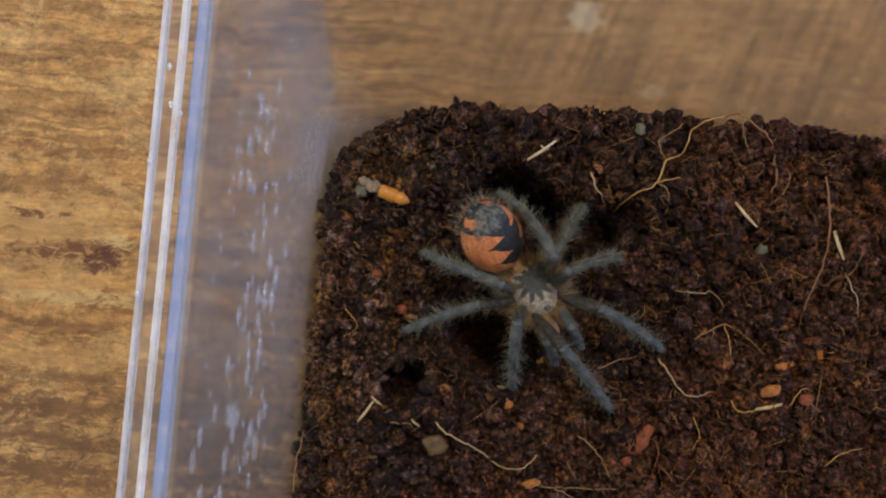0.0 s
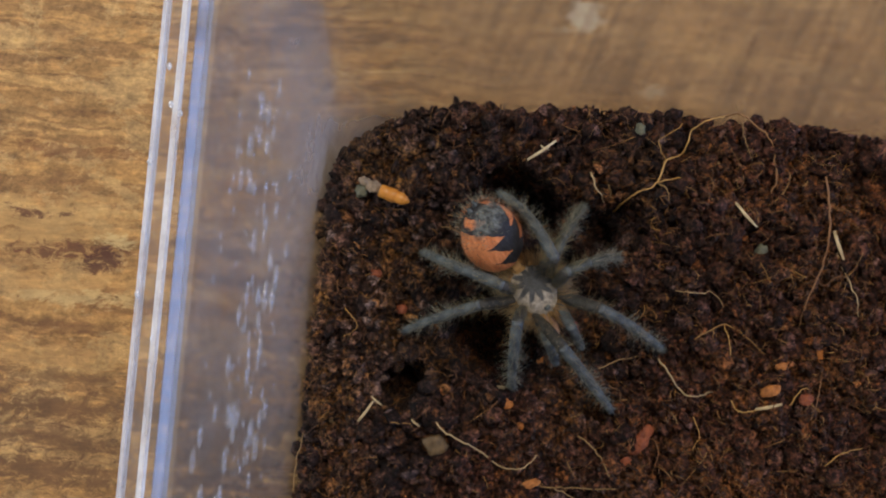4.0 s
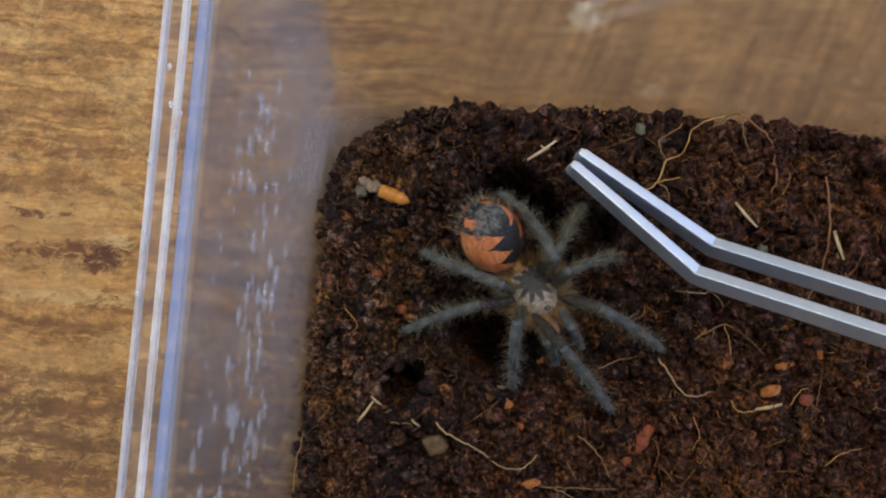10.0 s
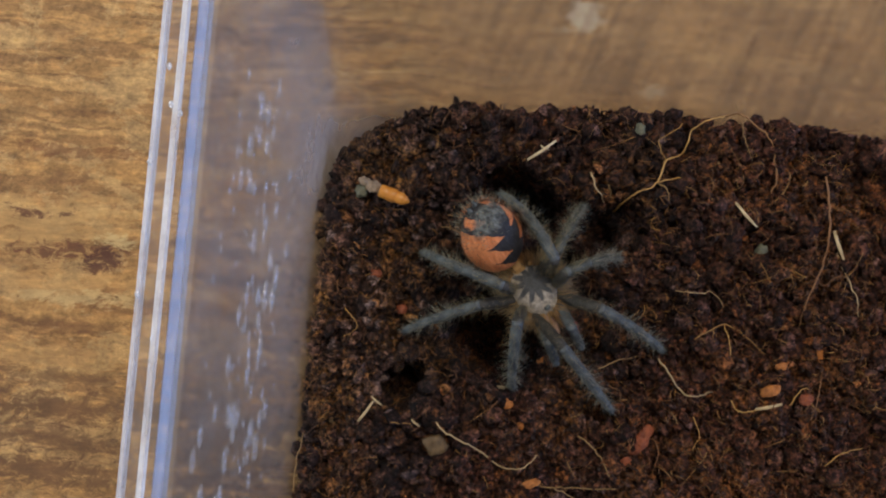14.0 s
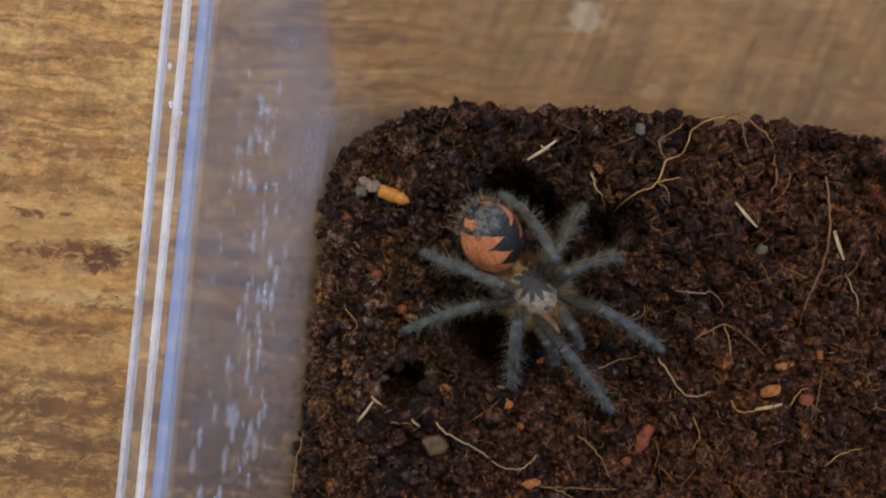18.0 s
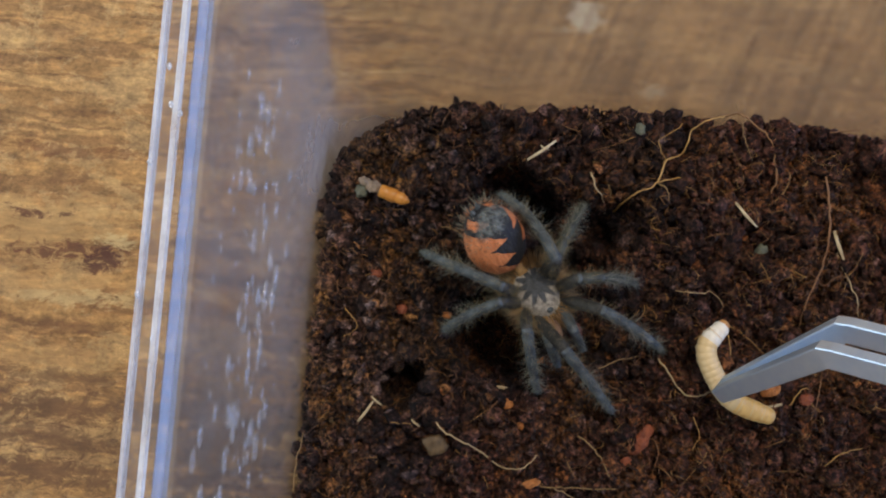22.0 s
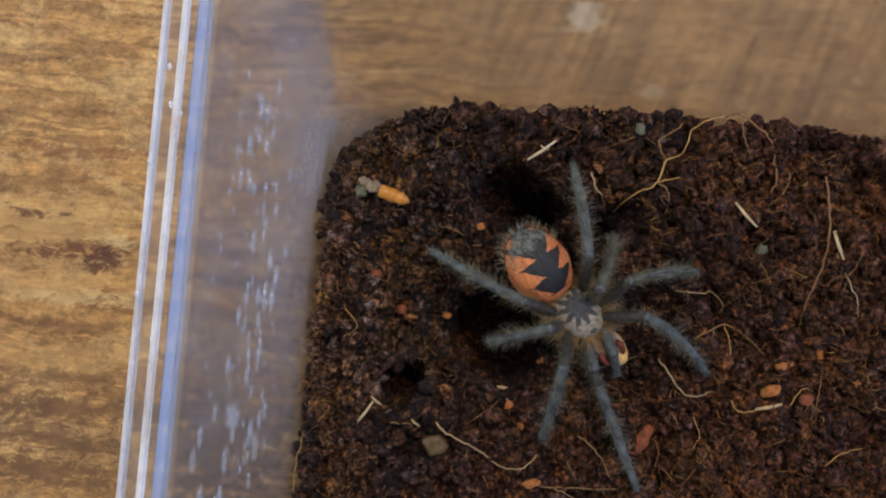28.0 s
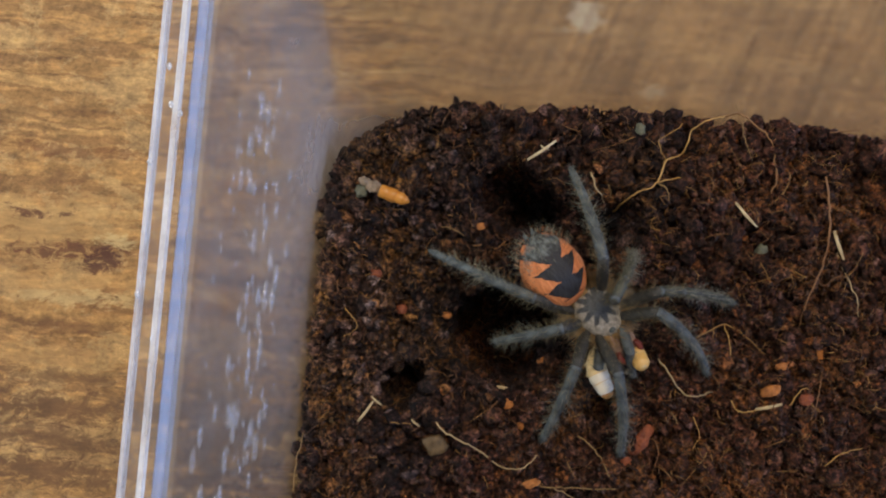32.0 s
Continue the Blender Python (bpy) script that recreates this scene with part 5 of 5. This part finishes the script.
    feet["left", 0] = [(0, 22.91, -17.81), (23.4, 22.91, -17.81), (23.6, 25.6, -18.71), (24.2, 29.18, -19.6), (24.8, 28.73, -20.05),
        (25.0, 30.07, -16.47), (25.5, 26.94, -19.15), (27.5, 27.39, -20.94), (28.4, 27.83, -21.21), (30, 28.46, -21.57), (31, 29.18, -21.75),
        (32, 30.07, -21.75)]
    lean = {}                                          # sideways lean of single legs
    lean["left", 4] = [(0, -16), (23.5, -16), (23.8, -6), (24.8, -6), (25.0, -20), (25.5, -20), (27.3, -4), (32, -4)]
    lean["right", 4] = [(0, 6), (32, 6)]
    lean["left", 1] = [(0, 4), (25.5, 4), (27.3, 24), (32, 24)]
    lean["right", 1] = [(0, 0), (28.1, 0), (28.8, 11), (32, 11)]
    lean["left", 2] = [(0, 0), (23.6, 0), (23.9, 14), (24.6, 14), (25.0, 0), (25.5, 0), (27.3, 20), (32, 20)]
    times = sorted({r[0] for rows in (body, hind, *feet.values()) for r in rows})
    keyed = {key: [] for key in limbs if key != "carapace"}
    path = []
    for t in times:
        x, y, turn = along(body, t)
        m = at_mm(x, y, 35.6, along(rear, t)[0], 0, turn)
        back = m.inverted()
        path.append((t, m))
        hx, hy, hturn, roll = along(hind, t)
        pitch = along(tilt, t)[0]                      # the rear end is lifted while it waits
        keyed["abdomen"].append((t, back @ at_mm(hx, hy, 36.4 - pitch * 0.05, pitch, 0, hturn) @ pose(0, 0, 0, 0, roll, 0)))
        for (side, k), rows in feet.items():
            s = 1 if side == "right" else -1
            fx, fy = along(rows, t)
            if k == 0:
                hip, foot = Vector((s * 1.7, 3.6, -.3)), (back @ Vector((fx * MM, fy * MM, 32.5 * MM))) / MM
                flat = Vector((foot.x - hip.x, foot.y - hip.y, 0)).normalized()
                knee = hip + flat * 3.6 + Vector((0, 0, 1.6))
                joints = (hip, knee, foot)
            else:
                foot = (back @ Vector((fx * MM, fy * MM, (max(ground(fx, fy), SOIL - 1.2) + 0.9) * MM))) / MM
                joints = leg_joints(Vector((s * HIPS[k][0], HIPS[k][1], -.4)), foot, REACH[k], along(lean[side, k], t)[0] if (side, k) in lean else 0.0)
            for j, (a, b) in enumerate(zip(joints, joints[1:])):
                keyed[side, k, j].append((t, segment_pose(a, b)))
    walk(spider, path)
    for key, rows in keyed.items():
        walk(limbs[key], rows)


def move_worm():
    shapes = []
    shapes.append((0, 1.7, [(147.22, -14.56, 1.7), (142.54, -14.9, 1.7), (141.27, -18.73, 1.7), (143.48, -24.68, 1.7), (149.6, -28.5, 1.7)]))
    shapes.append((19.0, 1.7, [(147.22, -14.56, 1.7), (142.54, -14.9, 1.7), (141.27, -18.73, 1.7), (143.48, -24.68, 1.7), (149.6, -28.5, 1.7)]))
    shapes.append((19.2, 72.13, [(171.83, 0.93, 72.13), (167.15, 0.59, 72.13), (165.88, -3.24, 72.13), (168.09, -9.19, 72.13), (174.21, -13.01, 72.13)]))
    shapes.append((19.45, 89.46, [(163.81, -0.96, 89.46), (159.13, -1.3, 89.46), (157.86, -5.13, 89.46), (160.07, -11.08, 89.46), (166.19, -14.9, 89.46)]))
    shapes.append((19.7, 70.0, [(132.76, -4.67, 70.0), (128.08, -5.01, 70.0), (126.81, -8.84, 70.0), (129.02, -14.79, 70.0), (135.14, -18.61, 70.0)]))
    shapes.append((20.0, 40, [(72.76, -4.67, 40), (68.08, -5.01, 40), (66.81, -8.84, 40), (69.02, -14.79, 40), (75.14, -18.61, 40)]))
    shapes.append((20.1, 38, [(65.45, -4.82, 38), (61.32, -5.25, 38), (60.03, -8.94, 38), (62.26, -15.05, 38), (68.03, -19.01, 38)]))
    shapes.append((20.3, 38, [(52.8, -4.73, 38), (48.25, -5.07, 38), (46.61, -8.94, 38), (49.11, -14.71, 38), (58.22, -18.32, 38)]))
    shapes.append((20.5, 37, [(48.27, -3.89, 37), (43.6, -4.58, 37), (42.47, -8.82, 37), (45.24, -13.58, 37), (54.32, -16.44, 37)]))
    shapes.append((20.7, 36, [(41.59, -6.87, 36), (39.5, -9.92, 36), (40.98, -13.66, 36), (44.89, -15.57, 36), (54.9, -16.18, 36)]))
    shapes.append((20.9, 35, [(38.32, -14.44, 35), (39.2, -11.72, 35), (41.82, -11.99, 35), (45.15, -16.36, 35), (53.29, -18.46, 35)]))
    shapes.append((21.0, 34, [(35.02, -17.51, 34), (36.34, -14.17, 34), (39.51, -14.87, 34), (42.86, -19.1, 34), (51.13, -21.03, 34)]))
    shapes.append((21.1, 34, [(34.85, -17.86, 34), (36.17, -14.34, 34), (39.25, -15.05, 34), (42.59, -19.27, 34), (50.69, -21.21, 34)]))
    shapes.append((21.3, 34, [(38.98, -18.92, 34), (40.48, -16.28, 34), (43.21, -18.39, 34), (46.73, -22.35, 34), (53.42, -23.67, 34)]))
    shapes.append((21.6, 34, [(46.73, -12.23, 34), (45.58, -15.31, 34), (47.34, -18.39, 34), (50.69, -21.91, 34), (57.38, -23.23, 34)]))
    shapes.append((22.0, 34, [(43.38, -12.23, 34), (41.01, -15.31, 34), (42.06, -19.27, 34), (44.97, -23.5, 34), (50.86, -26.14, 34)]))
    shapes.append((22.3, 34, [(40.66, -11.7, 34), (39.16, -15.75, 34), (40.3, -20.15, 34), (43.65, -24.11, 34), (49.1, -25.17, 34)]))
    shapes.append((22.6, 34, [(41.54, -8.01, 34), (39.86, -12.23, 34), (41.18, -16.19, 34), (44.09, -19.71, 34), (49.54, -21.03, 34)]))
    shapes.append((22.8, 34, [(33.79, -9.59, 34), (32.82, -13.55, 34), (33.97, -17.51, 34), (37.05, -21.91, 34), (42.15, -23.32, 34)]))
    shapes.append((22.9, 34, [(24.29, -16.63, 34), (27.81, -15.05, 34), (30.45, -17.95, 34), (32.21, -22.35, 34), (37.31, -23.94, 34)]))
    shapes.append((23.0, 33, [(20.18, -18.5, 33), (23.01, -15.13, 33), (26.55, -15.31, 33), (28.23, -19.38, 33), (28.85, -23.36, 33), (31.68, -23.63, 33)]))
    shapes.append((23.2, 33, [(19.82, -18.05, 33), (22.83, -14.78, 33), (26.64, -15.13, 33), (28.67, -18.94, 33), (29.12, -24.87, 33)]))
    shapes.append((23.4, 33, [(19.56, -17.61, 33), (22.66, -14.96, 33), (26.46, -15.13, 33), (28.5, -18.67, 33), (29.2, -24.87, 33)]))
    shapes.append((23.6, 33, [(18.94, -16.73, 33), (23.19, -15.31, 33), (26.64, -17.61, 33), (28.41, -22.04, 33), (31.95, -24.87, 33)]))
    shapes.append((23.8, 33, [(20.0, -13.01, 33), (24.43, -15.4, 33), (26.5, -20.4, 32), (29.3, -23.4, 32), (33.2, -24.3, 32.3)]))
    shapes.append((24.2, 33, [(20.89, -12.3, 33), (25.31, -15.13, 33), (28.1, -19.0, 32), (30.9, -21.8, 32), (33.1, -24.5, 32.3)]))
    shapes.append((24.6, 33, [(19.12, -11.42, 33.5), (22.21, -14.07, 34.4), (25.75, -16.28, 35.4), (28.23, -19.38, 36.3), (28.67, -22.74, 37.2)]))
    shapes.append((24.8, 33, [(18.67, -11.42, 33.5), (22.21, -14.07, 34.4), (25.75, -16.28, 35.4), (28.41, -19.38, 36.3), (28.85, -22.57, 37.2)]))
    shapes.append((25.0, 33, [(24.6, -10.35, 33.5), (26.2, -11.59, 34.4), (27.52, -12.83, 35.4), (28.85, -14.07, 36.3), (30.36, -15.66, 37.2)]))
    shapes.append((25.2, 33, [(22.21, -8.05, 33.5), (24.07, -9.38, 34.4), (25.75, -10.53, 35.4), (27.26, -12.04, 36.3), (28.85, -13.54, 37.2)]))
    shapes.append((25.5, 33, [(19.12, -10.97, 33.5), (20.89, -11.59, 34.4), (22.66, -12.48, 35.4), (24.6, -13.81, 36.3), (26.73, -15.31, 37.2)]))
    shapes.append((26.5, 33, [(20.44, -11.42, 33.5), (22.39, -12.3, 34.4), (24.25, -13.63, 35.4), (25.75, -15.4, 36.3), (26.9, -17.61, 37.2)]))
    shapes.append((27.5, 33, [(21.77, -13.01, 33.5), (23.98, -13.89, 34.4), (26.02, -15.13, 35.4), (27.08, -17.17, 36.3), (27.52, -20.0, 37.2)]))
    shapes.append((28.0, 33, [(23.36, -16.02, 33), (23.72, -14.6, 33), (25.28, -14.15, 32), (26.7, -14.86, 32), (27.46, -16.98, 34)]))
    shapes.append((28.4, 33, [(23.01, -16.9, 33), (23.32, -15.22, 32), (25.15, -14.18, 31.6), (27.06, -14.86, 32), (27.98, -17.69, 34)]))
    shapes.append((29.0, 34, [(22.88, -17.51, 34), (23.19, -15.49, 33), (25.15, -14.45, 31.6), (27.43, -14.96, 33), (28.88, -18.36, 36)]))
    shapes.append((30.0, 34, [(23.1, -19.1, 36.8), (22.9, -16.54, 35), (24.98, -14.63, 31.6), (27.79, -14.6, 33), (28.63, -18.48, 36.5)]))
    shapes.append((31.0, 34, [(24.3, -19.7, 36.8), (23.7, -16.89, 35), (25.87, -14.72, 31.6), (28.67, -15.04, 33), (29.5, -18.74, 36.5)]))
    shapes.append((32.0, 34, [(24.9, -21.6, 36.8), (23.7, -18.2, 35.5), (25.69, -15.43, 31.6), (28.67, -15.04, 33), (30.54, -17.61, 36.5)]))
    path, keyed = [], [[] for _ in worm_pieces]
    for t, z, ctrl in shapes:
        pts = curve_points(ctrl, 2 * WORM_PIECES + 1)
        mid = pts[WORM_PIECES]
        m = at_mm(mid.x, mid.y, z)
        path.append((t, m))
        step = WORM_LENGTH / WORM_PIECES
        ways = [(pts[2 * k + 2] - pts[2 * k]).normalized() for k in range(WORM_PIECES)]
        spots = [pts[2 * k + 1] for k in range(WORM_PIECES)]
        for k in range(WORM_PIECES):
            d = ways[k]
            side = d.cross(Vector((0, 0, 1))).normalized()
            turn = Matrix((side, d, side.cross(d))).transposed().to_4x4()
            keyed[k].append((t, m.inverted() @ Matrix.Translation(spots[k] * MM) @ turn))
    walk(worm, path)
    for piece, rows in zip(worm_pieces, keyed):
        walk(piece, rows)


def move_forceps():
    # seconds, place of the rear end, its turn, and how far each arm opens
    rows = [(0.0, 269.51, -74.33, 4.2, 35.91, -90.0, 35.91, 0.0), (3.2, 269.51, -74.33, 4.2, 35.91, -90.0, 35.91, 0.0),
        (3.6, 258.95, -66.49, 157.24, -49.2, -40.43, 82.19, 0.0), (3.95, 215.96, 22.36, 242.29, -77.72, 1.77, 53.68, 0.0),
        (4.3, 183.13, 122.23, 225.33, -117.83, 18.48, 13.57, 0.04), (4.65, 103.13, 107.23, 200.33, -117.83, 18.48, 13.57, 0.04),
        (5.0, 67.13, 80.23, 163.33, -117.83, 18.48, 13.57, 0.04), (5.3, 77.91, 75.85, 131.8, -109.85, 43.92, 31.74, -0.15),
        (5.5, 75.91, 73.85, 127.8, -109.85, 43.92, 31.74, -0.15), (5.6, 67.25, 71.69, 132.79, -113.16, 38.49, 27.11, -0.09),
        (5.7, 62.44, 68.68, 138.25, -115.16, 33.65, 22.73, -0.03), (5.8, 67.03, 69.84, 147.18, -117.06, 30.41, 13.82, 0.03),
        (5.9, 101.07, 66.24, 142.45, -128.52, 42.76, -11.77, 0.24), (6.0, 114.37, 47.26, 146.17, -119.45, 41.45, -20.29, 0.21),
        (6.1, 121.12, 50.61, 143.4, -134.29, 28.53, -46.77, 0.3), (6.2, 135.45, 28.33, 148.19, -140.62, 11.16, -69.9, 0.6),
        (6.3, 135.75, 29.79, 152.8, -139.66, -7.16, -90.82, 0.8), (6.4, 150.23, 9.05, 152.54, -134.04, -20.48, -108.52, 1.2),
        (6.5, 142.07, 2.42, 154.66, -126.24, -29.19, -124.49, 2.18), (6.6, 144.91, -6.38, 152.22, -131.13, -6.36, -114.69, 1.2),
        (6.7, 145.53, -27.0, 144.22, -131.13, -6.36, -114.69, 1.2), (6.8, 142.33, -38.99, 143.91, -131.13, -6.36, -114.69, 1.93),
        (6.9, 123.08, -60.48, 153.08, -121.49, -12.11, -143.42, 2.14), (7.0, 120.71, -49.83, 139.12, -121.49, -12.11, -143.42, 0.84),
        (7.1, 149.84, -22.87, 131.23, -132.39, -14.38, -125.05, 1.34), (7.2, 121.96, -22.28, 140.31, -127.89, -10.1, -124.67, 1.74),
        (7.3, 124.09, -26.72, 120.6, -132.82, -19.57, -130.31, 0.13), (7.4, 124.72, -25.47, 115.37, -133.74, -19.14, -134.03, 0.13),
        (7.5, 118.05, -28.95, 120.8, -132.8, -19.21, -136.49, 0.14), (7.7, 114.31, -20.87, 121.24, -127.92, -23.28, -138.54, 0.19),
        (8.0, 92.59, -23.59, 139.99, -119.18, -16.01, -142.39, 0.2), (8.5, 105.26, -30.87, 125.57, -128.41, -17.96, -136.82, 0.21),
        (9.0, 120.58, -34.18, 108.6, -138.61, -18.79, -128.78, 0.21), (9.5, 123.32, -34.17, 104.85, -141.27, -22.11, -127.76, 0.25),
        (10.0, 128.22, -33.79, 94.28, -145.43, -23.46, -125.24, 0.26), (10.5, 123.51, -35.24, 98.71, -142.38, -19.5, -127.27, 0.22),
        (11.0, 117.19, -36.24, 109.95, -138.21, -17.22, -130.1, 0.22), (11.5, 120.01, -33.3, 108.06, -139.26, -17.93, -128.83, 0.25),
        (12.0, 120.78, -35.55, 104.74, -140.78, -18.54, -129.74, 0.28), (12.2, 111.77, -40.81, 110.32, -138.28, -9.49, -131.01, 0.21),
        (12.4, 101.99, -30.96, 133.8, -130.6, -11.51, -137.35, 0.9), (12.6, 98.15, -30.8, 154.49, -121.58, -15.78, -144.56, 1.57),
        (12.8, 111.71, -33.15, 152.13, -125.73, -24.18, -146.0, 2.06), (13.0, 102.12, -36.69, 168.05, -118.11, -21.68, -149.69, 2.01),
        (13.2, 125.1, -37.81, 156.74, -122.78, -29.65, -152.26, 2.43), (13.3, 136.95, -36.5, 163.06, -124.38, -43.31, -152.52, 2.68),
        (13.4, 152.93, -38.06, 169.19, -124.38, -43.31, -152.52, 2.68), (13.6, 190.17, -47.02, 188.4, -121.84, -26.82, -150.2, 2.34),
        (13.9, 222.95, -50.44, 186.55, -124.58, -45.7, -152.94, 1.64), (14.25, 252.17, -59.68, 125.94, -127.35, -67.83, -155.71, 0.82),
        (14.6, 269.51, -74.33, 4.2, 35.91, -90.0, 35.91, 0.0), (19.0, 269.51, -74.33, 4.2, 35.91, -90.0, 35.91, 0.0),
        (19.2, 265.8, -81.55, 118.22, -22.65, -46.06, 76.07, 0.0), (19.45, 242.71, -58.71, 178.55, -35.33, -3.54, 63.39, 0.0),
        (19.7, 209.78, -19.78, 172.7, -55.53, 28.79, 43.2, 0.93), (20.0, 149.78, -19.78, 142.7, -55.53, 28.79, 43.2, 0.93),
        (20.1, 142.11, -20.12, 141.7, -55.53, 28.79, 43.2, 0.93), (20.3, 130.92, -19.95, 140.7, -55.53, 28.79, 43.2, 0.93),
        (20.5, 125.93, -18.74, 140.94, -55.53, 28.79, 43.2, 0.93), (20.7, 125.13, -21.88, 138.3, -55.6, 30.93, 40.36, 1.6),
        (20.9, 112.81, -28.53, 146.52, -58.13, 25.0, 38.88, 0.51), (21.0, 110.15, -27.68, 149.86, -61.1, 24.44, 36.19, 0.09),
        (21.1, 103.54, -27.3, 153.12, -63.64, 23.71, 34.41, -0.33), (21.3, 109.08, -31.73, 154.14, -60.9, 23.69, 35.62, -0.24),
        (21.6, 121.09, -28.49, 146.67, -60.49, 27.82, 34.37, 0.18), (22.0, 129.38, -33.32, 137.9, -50.97, 30.52, 42.75, 0.12),
        (22.3, 127.41, -30.97, 137.62, -52.59, 30.45, 42.93, -0.0), (22.6, 123.94, -30.38, 140.31, -52.77, 26.93, 43.43, -0.39),
        (22.8, 94.93, -35.1, 154.93, -60.02, 16.65, 38.67, 0.77), (22.9, 104.47, -36.02, 149.3, -55.61, 20.59, 39.53, 1.71),
        (23.0, 108.38, -35.45, 149.77, -56.79, 21.8, 35.22, 2.11), (23.1, 113.38, -33.69, 153.98, -57.39, 19.84, 33.27, 2.07),
        (23.2, 122.97, -30.13, 159.01, -57.39, 19.84, 33.27, 2.07), (23.3, 131.6, -26.27, 166.01, -57.39, 19.84, 33.27, 2.07),
        (23.5, 189.01, -19.72, 199.11, -58.19, 19.03, 29.36, 2.64), (23.8, 207.14, -64.06, 190.85, -35.79, -9.04, 51.76, 1.85),
        (24.2, 239.18, -85.66, 119.79, -19.89, -48.41, 67.66, 0.92), (24.6, 269.51, -74.33, 4.2, 35.91, -90.0, 35.91, 0.0),
        (32.0, 269.51, -74.33, 4.2, 35.91, -90.0, 35.91, 0.0)]
    walk(tool, [(t, at_mm(x, y, z, rx, ry, rz)) for t, x, y, z, rx, ry, rz, a in rows])
    for s, arm in zip((-1, 1), tool_arms):
        walk(arm, [(r[0], pose(0, 0, 0, 0, 0, -s * r[7])) for r in rows])


def motions():
    move_spider()
    move_worm()
    move_forceps()


motions()
